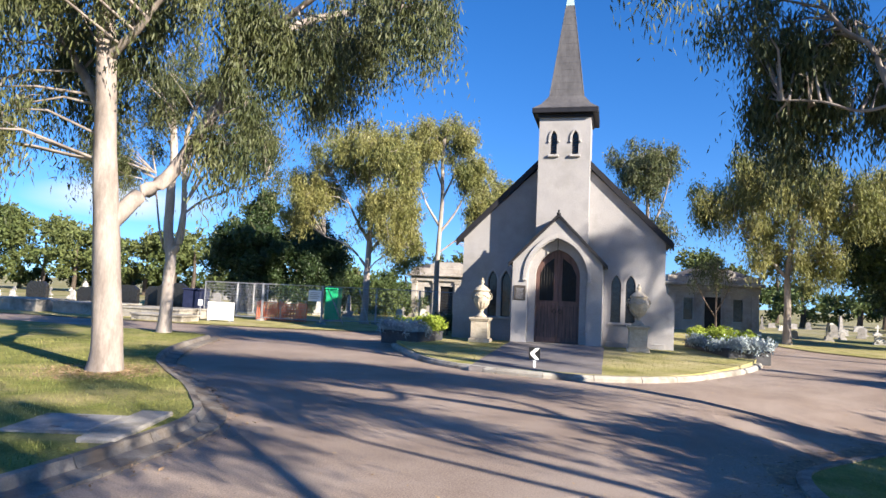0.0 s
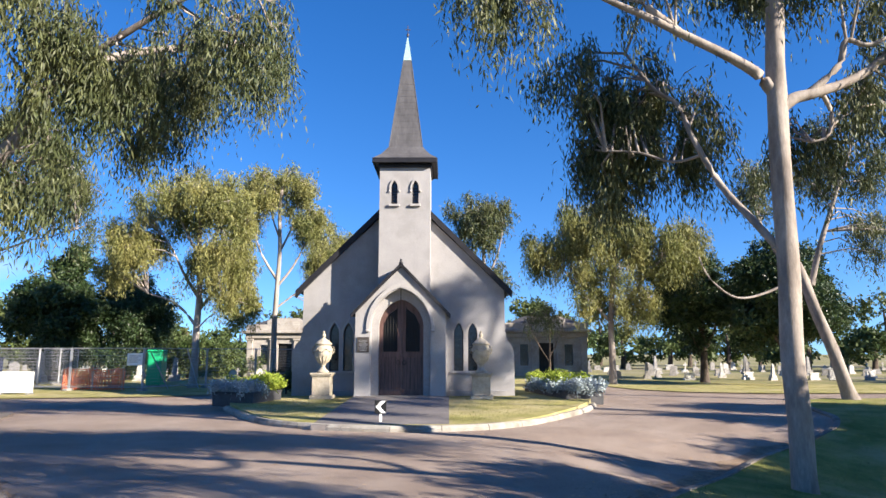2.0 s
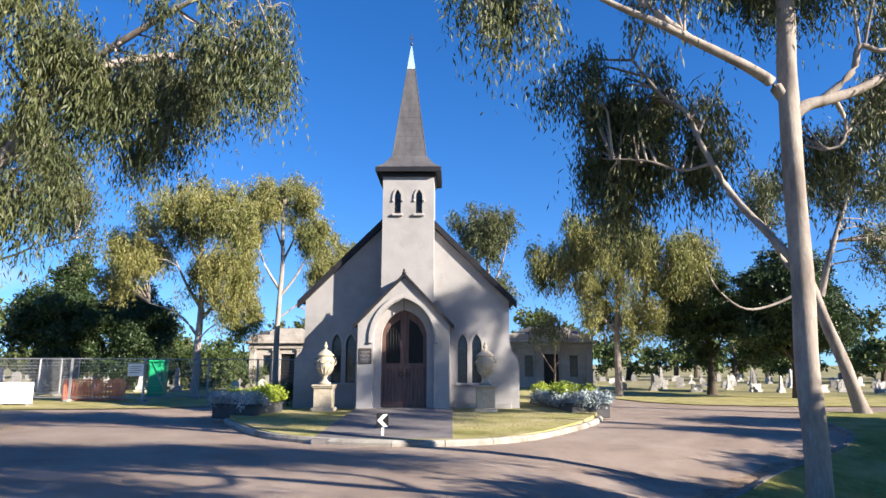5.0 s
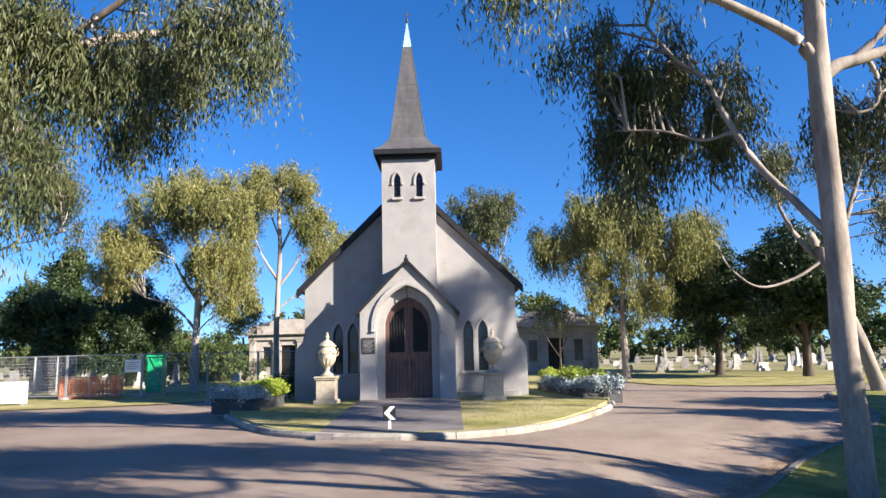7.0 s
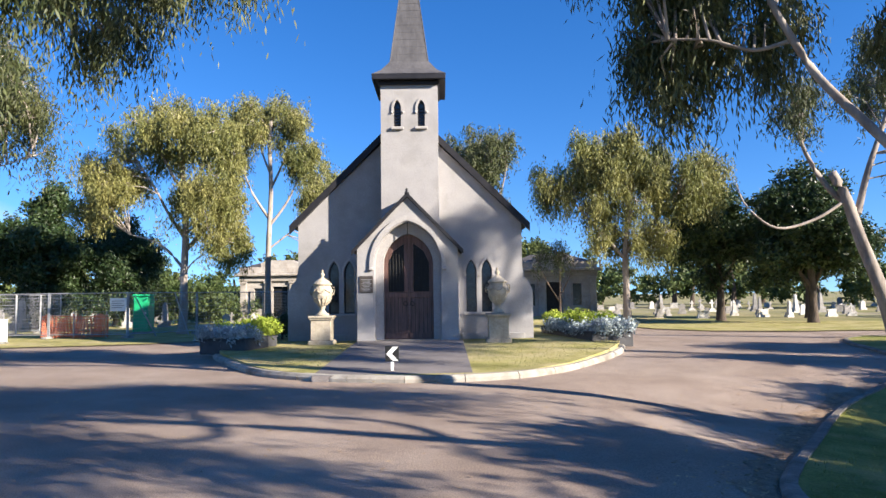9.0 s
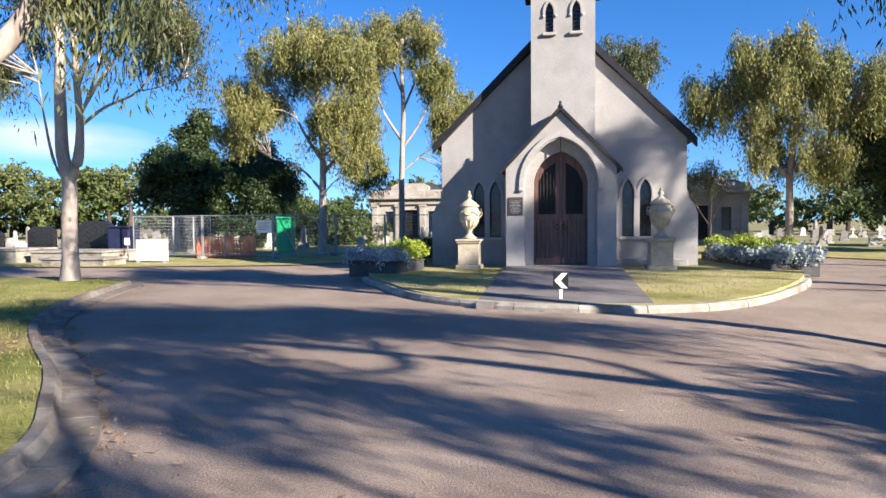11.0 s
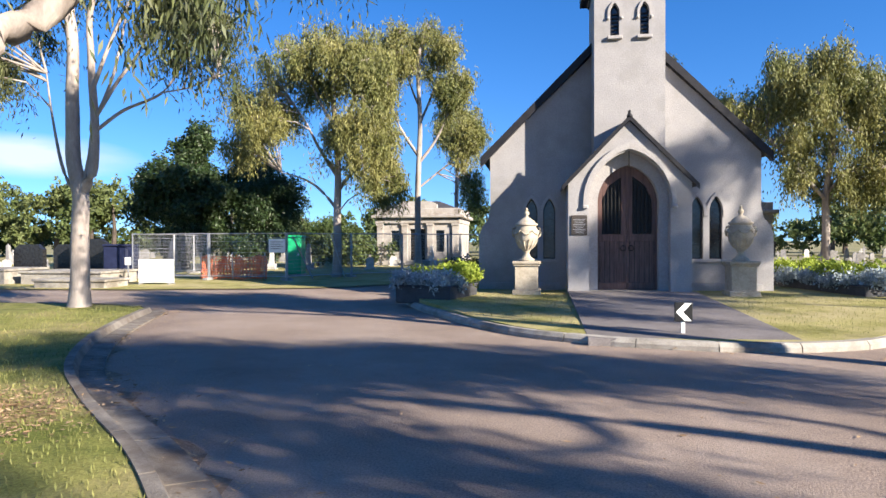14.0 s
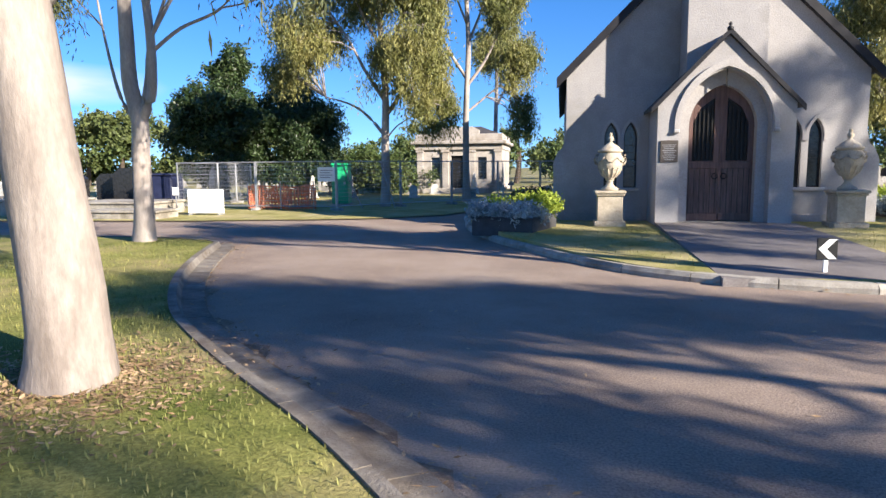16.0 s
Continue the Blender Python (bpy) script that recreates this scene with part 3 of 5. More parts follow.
for s in (-1, 1):
    half = [(x, z) for x, z in whole if s * x >= -1e-6]
    half = half + [(0.004 * s, 0.30)] if s > 0 else [(0.004 * s, 0.30)] + half
    grille = [(s * 0.14, 1.75), (s * 0.62, 1.75), (s * 0.62, 2.62), (s * 0.46, 2.98), (s * 0.14, 3.22)]
    leaf = part("door_leaf", slab([(x, z) for x, z in half], [grille], 0.52, 0.58), DOORWOOD, chapel, "dark red-brown timber door leaf with an iron grille")
    part("door_back", slab(grille, [], 0.585, 0.60), BLACKPAINT, leaf)
    for k in range(5):
        x = s * (0.19 + k * 0.095)
        top = 3.14 - max(0, abs(x) - 0.14) * 0.78 if abs(x) < 0.46 else 2.95 - (abs(x) - 0.46) * 2.0
        part("grille_bar", B(x - 0.014, x + 0.014, 0.50, 0.53, 1.74, top, 0.004), IRON, leaf)
    for k in range(6):
        x = s * (0.07 + k * 0.122)
        part("board_joint", B(x - 0.005, x + 0.005, 0.512, 0.518, 0.32, 1.72), IRON, leaf)
    part("bottom_rail", B(min(s * 0.02, s * 0.73), max(s * 0.02, s * 0.73), 0.497, 0.52, 0.32, 0.50, 0.008), DOORWOOD, leaf)
    part("lock_rail", B(min(s * 0.02, s * 0.73), max(s * 0.02, s * 0.73), 0.497, 0.52, 1.56, 1.72, 0.008), DOORWOOD, leaf)
    vs, fs = [], []
    tube(vs, fs, [(s * 0.10 + 0.065 * math.cos(a), 0.485, 1.38 + 0.065 * math.sin(a), 0.012) for a in np.linspace(0, 2 * math.pi, 14)], 6)
    raw("handle", vs, fs, IRON, leaf)
part("hanging_rod", B(-0.012, 0.012, 0.06, 0.084, 3.42, 3.84), IRON, chapel)
part("doorstep", B(-0.98, 0.98, 0.02, 0.6, 0.2, 0.31, 0.01), CONCRETE, chapel)
plaque = part("plaque", B(-1.43, -1.03, -0.035, -0.002, 1.72, 2.22, 0.008), BRONZE, chapel, "dark bronze wall plaque with worn lettering")
for k in range(9):
    wdt = 0.15 - 0.05 * ((k * 7) % 3) / 2
    part("lettering", B(-1.23 - wdt, -1.23 + wdt, -0.038, -0.034, 2.12 - k * 0.042 - 0.012, 2.12 - k * 0.042), STEEL, plaque)

# ---- urns on pedestals ----
URN = [(0.13, 0.0), (0.20, 0.0), (0.20, 0.05), (0.12, 0.10), (0.075, 0.17), (0.07, 0.22), (0.10, 0.25), (0.10, 0.28), (0.13, 0.31), (0.22, 0.42), (0.28, 0.56), (0.295, 0.70),
       (0.29, 0.80), (0.25, 0.86), (0.25, 0.89), (0.29, 0.92), (0.29, 0.95), (0.25, 0.97), (0.20, 1.03), (0.11, 1.09), (0.05, 1.13), (0.04, 1.16), (0.075, 1.20), (0.06, 1.26), (0.025, 1.29), (0.05, 1.32), (0.01, 1.37)]


def urn(x, y, z):
    ped = thing("pedestal", "square weathered stone pedestal standing on the chapel lawn", "pedestal", "urn pedestals", at=(x, y, z))
    part("base", B(-0.36, 0.36, -0.36, 0.36, -0.1, 0.10, 0.015), STONE, ped)
    part("die", B(-0.29, 0.29, -0.29, 0.29, 0.10, 0.70, 0.01), STONE, ped)
    bm = B(-0.33, 0.33, -0.33, 0.33, 0.70, 0.75, 0.015)
    box(bm, -0.36, 0.36, -0.36, 0.36, 0.752, 0.82, 0.015)
    part("cap", bm, STONE, ped)
    v = thing("urn", "weathered cream stone urn with handles and a lid, on a pedestal", "urn", "lidded stone urns", at=(x, y, z + 0.82))
    part("foot", lathe(bmesh.new(), URN[:7], 28), STONE, v)
    part("bowl", lathe(bmesh.new(), URN[6:15], 28), STONE, v)
    part("lid", lathe(bmesh.new(), URN[14:], 28), STONE, v)
    for k in range(14):
        a = 2 * math.pi * k / 14
        vs, fs = [], []
        tube(vs, fs, [(r * math.cos(a), r * math.sin(a), h, 0.022 - 0.008 * abs(h - 0.42) / 0.1) for r, h in ((0.13, 0.31), (0.20, 0.39), (0.265, 0.50), (0.28, 0.54))], 6)
        raw("gadroon", vs, fs, STONE, v, True)
    for s in (-1, 1):
        vs, fs = [], []
        tube(vs, fs, [(s * p, 0, h, 0.028) for p, h in ((0.27, 0.60), (0.34, 0.64), (0.36, 0.74), (0.34, 0.84), (0.27, 0.86))], 8)
        raw("handle", vs, fs, STONE, v, True)
    vs, fs = [], []
    for k in range(6):
        a0 = 2 * math.pi * k / 6
        tube(vs, fs, [(0.305 * math.cos(a0 + u), 0.305 * math.sin(a0 + u), 0.78 - 0.10 * math.sin(u * 3), 0.02) for u in np.linspace(0, math.pi / 3, 7)], 6)
    raw("swag", vs, fs, STONE, v, True)
    return v


urn(-2.55, 0.08, 0.24)
urn(2.66, 0.08, 0.24)

# ---- trees ----
LEAF_RNG = np.random.default_rng(11)


def crown(name, clumps, per, leaf, wide, mat, parent, droop=0.8, spray=0.7, run=9, shell=0.5, tuft=0, spread=0.1):
    """Foliage of many single leaves, hung in short sprays through a set of clumps (x, y, z, radius); tuft gathers that many sprays into one tassel."""
    rng = LEAF_RNG
    c = np.array(clumps, float)
    weight = c[:, 3] ** 2
    n = max(1, int(per) // max(tuft, 1))
    pick = rng.choice(len(c), n, p=weight / weight.sum())
    d = rng.normal(size=(n, 3))
    d /= np.linalg.norm(d, axis=1)[:, None]
    rad = c[pick, 3] * (shell * 0.5 + (1 - shell * 0.5) * rng.random(n) ** 0.7)
    top = c[pick, :3] + d * rad[:, None] * np.array((1, 1, 0.8))
    if tuft:
        top, d = np.repeat(top, tuft, 0), np.repeat(d, tuft, 0)
        n = len(top)
        top = top + rng.normal(size=(n, 3)) * np.array((spread, spread, spread * 1.6))
    way = rng.normal(size=(n, 3)) * (1.1 - droop) + np.array((0, 0, -droop))
    way += d * (1 - droop) * 0.8
    way /= np.linalg.norm(way, axis=1)[:, None]
    k = np.arange(run) / run
    reach = 0.5 + rng.random((n, 1, 1))
    if tuft:
        reach = reach * np.repeat(0.45 + 1.1 * rng.random(n // tuft) ** 1.6, tuft)[:, None, None]
    pos = top[:, None, :] + way[:, None, :] * (k[None, :, None] * spray * reach) + rng.normal(size=(n, run, 3)) * 0.05
    pos = pos.reshape(-1, 3)
    m = len(pos)
    ax = rng.normal(size=(m, 3)) * (1.05 - droop * 0.7) + np.array((0, 0, -droop * 1.2))
    ax /= np.linalg.norm(ax, axis=1)[:, None]
    side = np.cross(ax, rng.normal(size=(m, 3)))
    side /= np.linalg.norm(side, axis=1)[:, None] + 1e-9
    ln = leaf * (0.6 + 0.8 * rng.random(m))[:, None]
    w = wide * (0.6 + 0.8 * rng.random(m))[:, None]
    v = np.empty((m, 4, 3))
    v[:, 0], v[:, 1], v[:, 2], v[:, 3] = pos, pos + ax * ln * 0.4 + side * w * 0.5, pos + ax * ln, pos + ax * ln * 0.4 - side * w * 0.5
    me = bpy.data.meshes.new(name)
    me.vertices.add(m * 4)
    me.vertices.foreach_set("co", v.reshape(-1))
    me.loops.add(m * 4)
    me.loops.foreach_set("vertex_index", np.arange(m * 4))
    me.polygons.add(m)
    me.polygons.foreach_set("loop_start", np.arange(m) * 4)
    me.materials.append(mat)
    me.update()
    ob = new(name, me)
    ob.parent = parent
    ob["kind"] = "stuff"
    return ob


def limb(parent, pts, r0, r1, mat=None, name="limb", segs=10, flare=0.0):
    line = catmull(pts, 5)
    n = len(line) - 1
    rows = []
    for i, p in enumerate(line):
        f = i / n
        r = r0 + (r1 - r0) * f + flare * r0 * max(0, 1 - i / 4) ** 2
        rows.append((*p, r))
    vs, fs = [], []
    tube(vs, fs, rows, segs)
    return raw(name, vs, fs, mat or BARKPALE, parent, True)


def twigs(parent, anchors, clumps, r=0.03, mat=None, seed=1):
    """Thin boughs from the nearest limb point out into every clump, in one mesh."""
    rng = random.Random(seed)
    vs, fs = [], []
    for x, y, z, rad in clumps:
        a = min(anchors, key=lambda q: (q[0] - x) ** 2 + (q[1] - y) ** 2 + (q[2] - z + 0.8) ** 2)
        mid = [(a[i] + (x, y, z)[i]) / 2 + rng.uniform(-0.2, 0.2) for i in range(3)]
        mid[2] += 0.15
        tube(vs, fs, [(*p, r * (1 - 0.25 * i)) for i, p in enumerate((a, mid, (x, y, z)))], 6)
        for _ in range(5):
            e = (x + rng.uniform(-1, 1) * rad * 0.9, y + rng.uniform(-1, 1) * rad * 0.9, z + rng.uniform(-0.6, 0.8) * rad)
            tube(vs, fs, [(x, y, z, r * 0.5), ((x + e[0]) / 2, (y + e[1]) / 2, (z + e[2]) / 2 + 0.1, r * 0.4), (*e, r * 0.15)], 4)
    ob = raw("bough", vs, fs, mat or BARKPALE, parent, True)
    ob["kind"] = "stuff"
    return ob


def gum(name, label, base, trunk, limbs, clumps, leaves, leaf=0.14, wide=0.028, mat=None, r=0.3, bark=None, droop=0.8, spray=0.8, flare=0.35, category="tree", group="gum trees", twig=0.03, top=0.45, tuft=0, spread=0.1):
    """A tree: trunk and limbs as tapered tubes (points from the base), boughs, crown."""
    t = thing(name, label, category, group, at=base)
    limb(t, trunk, r, r * top, bark, "trunk", 14, flare)
    anchors = [tuple(p) for p in catmull(trunk, 4)][len(trunk):]
    for pts, r0, r1 in limbs:
        limb(t, pts, r0, r1, bark)
        anchors += [tuple(p) for p in catmull(pts, 4)][3:]
    twigs(t, anchors, clumps, twig, bark, len(clumps))
    crown("crown", clumps, leaves / 9, leaf, wide, mat or GUMLEAFSHADE, t, droop, spray, tuft=tuft, spread=spread)
    return t


def scatter(centre, spread, count, rad, seed, lift=0.0):
    """Clump places inside an ellipsoid, kept apart from one another."""
    rng = random.Random(seed)
    out = []
    for _ in range(count * 30):
        d = Vector((rng.gauss(0, 1), rng.gauss(0, 1), rng.gauss(0, 1))).normalized() * rng.uniform(0.35, 1)
        p = (centre[0] + d.x * spread[0], centre[1] + d.y * spread[1], centre[2] + d.z * spread[2] + lift)
        q = rad * rng.uniform(0.7, 1.25)
        if all((p[0] - o[0]) ** 2 + (p[1] - o[1]) ** 2 + (p[2] - o[2]) ** 2 > (0.8 * rad) ** 2 for o in out):
            out.append((*p, q))
        if len(out) >= count:
            break
    return out


# the gum on the west lawn, close to the walk
gum("gum_tree", "tall smooth-barked gum tree with hanging leaves beside the kerb", (-7.18, -12.1, 0.08),
    [(0, 0, -0.1), (-0.02, 0, 1.0), (-0.25, 0.0, 2.95), (-0.43, 0, 4.85), (-0.62, 0, 7.05), (-0.8, 0.1, 8.8), (-0.7, 0.2, 10.8)],
    [([(-0.2, 0.05, 2.75), (0.0, 0.55, 3.35), (0.32, 1.1, 3.95), (0.85, 1.8, 5.6), (1.1, 2.6, 7.1), (2.0, 3.5, 8.0), (3.4, 4.6, 8.7), (4.6, 5.4, 9.0)], 0.17, 0.05),
     ([(1.1, 2.6, 7.1), (2.2, 2.2, 7.6), (3.6, 1.8, 8.2), (5.0, 1.4, 8.6)], 0.09, 0.03),
     ([(-0.5, 0, 5.9), (0.0, -0.1, 6.2), (0.5, -0.2, 6.55), (1.5, -0.4, 7.6)], 0.10, 0.04),
     ([(-0.45, 0, 4.6), (-1.0, 0.3, 5.3), (-1.9, 0.4, 6.4), (-2.8, 0.2, 7.4)], 0.12, 0.05),
     ([(-0.7, 0, 7.2), (0.2, 1.0, 8.2), (0.4, 2.0, 9.2)], 0.10, 0.04)],
    scatter((3.6, 4.6, 8.3), (1.7, 1.6, 1.0), 13, 0.40, 3) + scatter((1.4, 4.6, 7.6), (1.6, 1.5, 1.2), 12, 0.42, 90) + scatter((4.4, 1.8, 7.8), (1.6, 1.3, 1.0), 11, 0.36, 5) + scatter((2.1, 2.0, 6.9), (1.5, 1.3, 1.2), 14, 0.42, 6)
    + scatter((1.1, 1.3, 5.2), (0.7, 0.7, 0.7), 6, 0.34, 91) + scatter((0.9, 0.6, 8.4), (2.6, 2.2, 1.4), 20, 0.48, 92) + scatter((-2.3, 0.2, 6.9), (2.0, 2.0, 2.0), 24, 0.48, 4) + scatter((-2.6, -0.6, 5.0), (1.2, 1.0, 0.9), 8, 0.38, 93)
    + scatter((-1.6, -2.6, 8.0), (2.6, 1.6, 1.8), 14, 0.48, 66),
    92000, 0.165, 0.030, r=0.29, flare=0.28, top=0.33, spray=1.0, droop=0.95, tuft=16, spread=0.12)

# the gum on the east lawn
gum("gum_tree", "pale smooth-barked gum tree leaning slightly on the shaded lawn", (7.4, -10.66, -0.55),
    [(0, 0, -0.3), (-0.01, 0, 0.6), (-0.03, 0, 2.2), (0.02, 0, 4.1), (0.05, 0, 6.5), (0.10, 0, 7.6), (0.17, 0, 8.9), (0.3, 0.1, 11.2)],
    [([(0.0, 0, 6.85), (-0.35, -0.1, 7.2), (-1.05, -0.2, 7.55), (-2.05, -0.4, 7.95), (-2.9, -0.5, 8.3), (-3.7, -0.6, 8.6), (-4.9, -0.8, 8.7)], 0.11, 0.025),
     ([(-1.7, -0.3, 7.82), (-2.4, -0.3, 8.45), (-3.0, -0.2, 9.2), (-3.4, 0, 9.9)], 0.08, 0.03),
     ([(0.05, 0, 6.5), (0.35, 0, 6.72), (0.8, 0, 6.85), (1.35, 0.05, 7.05), (2.05, 0.1, 7.5), (2.9, 0.2, 8.5)], 0.12, 0.06),
     ([(0.6, 0, 6.8), (1.15, -0.1, 7.3), (1.3, -0.15, 7.75), (1.7, -0.2, 7.65), (2.4, -0.3, 8.0)], 0.07, 0.03),
     ([(0.85, 0, 6.85), (1.1, 0.15, 6.5), (1.02, 0.2, 6.1), (0.75, 0.25, 6.0)], 0.045, 0.02),
     ([(0.0, 0.02, 3.9), (-0.3, 0.35, 4.5), (-0.7, 0.8, 5.35), (-1.05, 1.1, 6.35), (-1.2, 1.45, 7.2), (-1.55, 1.75, 7.65), (-2.0, 2.1, 8.6)], 0.075, 0.03),
     ([(-0.95, 1.05, 6.0), (-1.4, 1.3, 5.95), (-2.0, 1.5, 6.2), (-2.6, 1.7, 6.3)], 0.035, 0.015)],
    scatter((-4.6, -0.6, 8.6), (1.5, 0.9, 0.7), 8, 0.34, 11) + scatter((-3.0, 2.4, 8.2), (1.1, 0.9, 0.8), 9, 0.38, 94) + scatter((-1.5, 2.5, 7.3), (1.8, 1.1, 1.3), 24, 0.42, 8) + scatter((-2.2, 2.4, 6.2), (1.2, 0.9, 0.6), 8, 0.34, 95)
    + scatter((-2.0, -0.2, 9.2), (1.6, 1.2, 0.6), 6, 0.36, 7) + scatter((0.9, 0.4, 10.2), (3.0, 2.4, 1.6), 22, 0.48, 9) + scatter((2.9, 0.8, 7.6), (1.6, 1.2, 1.5), 14, 0.40, 10) + scatter((1.3, 1.0, 6.4), (0.8, 0.7, 0.8), 6, 0.34, 96),
    66000, 0.165, 0.030, r=0.20, top=0.72, spray=1.0, droop=0.95, flare=0.35, tuft=16, spread=0.12)

# the forked gum further along the west kerb
gum("gum_tree", "forked white-trunked gum tree on the tip of the lawn", (-12.6, -3.3, 0.08),
    [(0, 0, -0.1), (0.03, 0, 1.4), (0.05, 0, 2.55), (-0.12, 0, 3.5), (-0.16, 0.05, 4.8), (-0.2, 0.1, 6.2), (-0.5, 0.2, 8.0)],
    [([(0.05, 0, 2.55), (0.38, 0, 3.2), (0.42, 0, 4.2), (0.28, 0.1, 5.6), (0.2, 0.2, 6.8), (0.6, 0.3, 8.2)], 0.12, 0.05),
     ([(0.03, 0, 2.5), (-0.35, 0, 3.1), (-0.7, 0.1, 4.3), (-0.85, 0.1, 5.4)], 0.05, 0.015),
     ([(0.12, 0, 2.8), (0.22, 0.1, 3.5), (0.3, 0.15, 4.2), (0.75, 0.2, 5.3), (1.0, 0.3, 6.6)], 0.05, 0.025),
     ([(0.42, 0, 4.0), (1.0, 0.2, 4.5), (1.9, 0.3, 4.9), (2.4, 0.35, 5.6)], 0.045, 0.02),
     ([(0.42, 0, 4.3), (0.9, 0.1, 5.1), (1.5, 0.2, 6.0), (1.7, 0.2, 7.2)], 0.05, 0.02),
     ([(0.36, 0, 4.9), (0.7, 0.1, 5.9), (1.2, 0.2, 7.0), (1.9, 0.2, 7.8)], 0.05, 0.02),
     ([(1.9, 0.3, 4.9), (2.6, 0.3, 5.0), (3.2, 0.4, 5.3)], 0.02, 0.01),
     ([(-0.2, 0.1, 5.6), (-0.7, 0.5, 6.6), (-1.6, 0.7, 7.4)], 0.07, 0.02)],
    scatter((0.2, 0.2, 8.6), (2.8, 2.4, 1.1), 24, 0.43, 12) + scatter((2.9, 0.4, 6.4), (0.9, 0.9, 1.2), 14, 0.36, 13) + scatter((1.9, 0.5, 7.6), (1.3, 1.2, 1.0), 10, 0.38, 97) + scatter((-2.6, 0, 6.2), (1.3, 1.4, 1.3), 13, 0.43, 14),
    46000, 0.15, 0.029, r=0.21, top=0.5, bark=BARKWHITE, tuft=10, spread=0.12)

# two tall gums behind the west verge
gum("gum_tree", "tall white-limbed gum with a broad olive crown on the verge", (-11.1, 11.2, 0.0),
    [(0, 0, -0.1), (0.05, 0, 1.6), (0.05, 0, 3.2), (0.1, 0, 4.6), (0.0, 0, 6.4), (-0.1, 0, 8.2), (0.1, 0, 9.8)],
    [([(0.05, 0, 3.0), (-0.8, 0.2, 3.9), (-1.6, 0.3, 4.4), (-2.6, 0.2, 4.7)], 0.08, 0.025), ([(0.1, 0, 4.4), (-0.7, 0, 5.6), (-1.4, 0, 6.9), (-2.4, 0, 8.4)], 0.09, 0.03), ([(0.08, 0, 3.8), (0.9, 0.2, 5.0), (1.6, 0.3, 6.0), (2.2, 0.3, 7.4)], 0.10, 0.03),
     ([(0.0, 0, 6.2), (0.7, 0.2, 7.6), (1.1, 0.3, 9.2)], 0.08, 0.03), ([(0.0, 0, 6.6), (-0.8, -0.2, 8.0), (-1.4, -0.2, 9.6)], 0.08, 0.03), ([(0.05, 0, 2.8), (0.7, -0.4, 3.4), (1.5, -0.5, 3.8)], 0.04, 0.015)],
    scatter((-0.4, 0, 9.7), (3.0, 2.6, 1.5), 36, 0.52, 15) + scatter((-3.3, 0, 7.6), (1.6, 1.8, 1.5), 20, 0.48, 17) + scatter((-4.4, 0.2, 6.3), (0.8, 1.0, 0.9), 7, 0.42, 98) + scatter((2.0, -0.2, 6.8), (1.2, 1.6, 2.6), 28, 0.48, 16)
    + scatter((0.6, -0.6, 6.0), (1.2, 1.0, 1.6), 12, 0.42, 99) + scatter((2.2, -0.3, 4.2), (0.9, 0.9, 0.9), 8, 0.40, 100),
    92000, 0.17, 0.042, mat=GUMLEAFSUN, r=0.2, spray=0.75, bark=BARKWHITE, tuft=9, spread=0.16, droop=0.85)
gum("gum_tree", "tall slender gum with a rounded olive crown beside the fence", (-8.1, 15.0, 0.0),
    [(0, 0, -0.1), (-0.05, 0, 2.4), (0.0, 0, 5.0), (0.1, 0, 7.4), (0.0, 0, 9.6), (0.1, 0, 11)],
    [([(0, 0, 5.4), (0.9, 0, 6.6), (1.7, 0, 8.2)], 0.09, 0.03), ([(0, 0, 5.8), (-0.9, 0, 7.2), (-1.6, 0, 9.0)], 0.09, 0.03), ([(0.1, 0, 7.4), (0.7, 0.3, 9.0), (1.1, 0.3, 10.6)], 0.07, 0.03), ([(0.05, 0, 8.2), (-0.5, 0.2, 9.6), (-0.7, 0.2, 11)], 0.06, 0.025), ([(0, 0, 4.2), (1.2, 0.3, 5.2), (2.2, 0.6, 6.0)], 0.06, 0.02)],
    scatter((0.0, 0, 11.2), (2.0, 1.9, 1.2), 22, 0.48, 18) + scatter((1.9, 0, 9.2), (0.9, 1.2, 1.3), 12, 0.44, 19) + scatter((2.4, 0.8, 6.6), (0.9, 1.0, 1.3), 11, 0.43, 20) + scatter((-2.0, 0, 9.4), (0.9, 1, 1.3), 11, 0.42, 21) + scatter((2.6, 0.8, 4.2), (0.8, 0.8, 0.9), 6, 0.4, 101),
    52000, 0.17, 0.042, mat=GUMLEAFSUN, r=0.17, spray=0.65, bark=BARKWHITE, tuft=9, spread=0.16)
# dense dark evergreens west
gum("evergreen_tree", "dense dark evergreen tree behind the wire fence", (-23.0, 19.5, 0.0), [(0, 0, -0.1), (0, 0, 2), (0.1, 0, 4), (0, 0, 7.4)], [],
    scatter((0, 0, 3.9), (3.0, 2.8, 2.9), 40, 1.0, 22) + scatter((0.8, 0, 7.2), (1.1, 1.1, 1.3), 12, 0.6, 23), 80000, 0.20, 0.10, mat=DARKLEAF, r=0.25, bark=BARKDARK, droop=0.25, spray=0.4, group="dark evergreens")
gum("evergreen_tree", "dark weeping evergreen tree behind the wire fence", (-19.0, 21.0, 0.0), [(0, 0, -0.1), (0, 0, 2), (0.1, 0, 4), (0, 0, 6.0)], [],
    scatter((0, 0, 3.8), (2.2, 2.0, 3.0), 28, 0.9, 24), 50000, 0.20, 0.07, mat=DARKLEAF, r=0.2, bark=BARKDARK, droop=0.6, spray=0.6, group="dark evergreens")
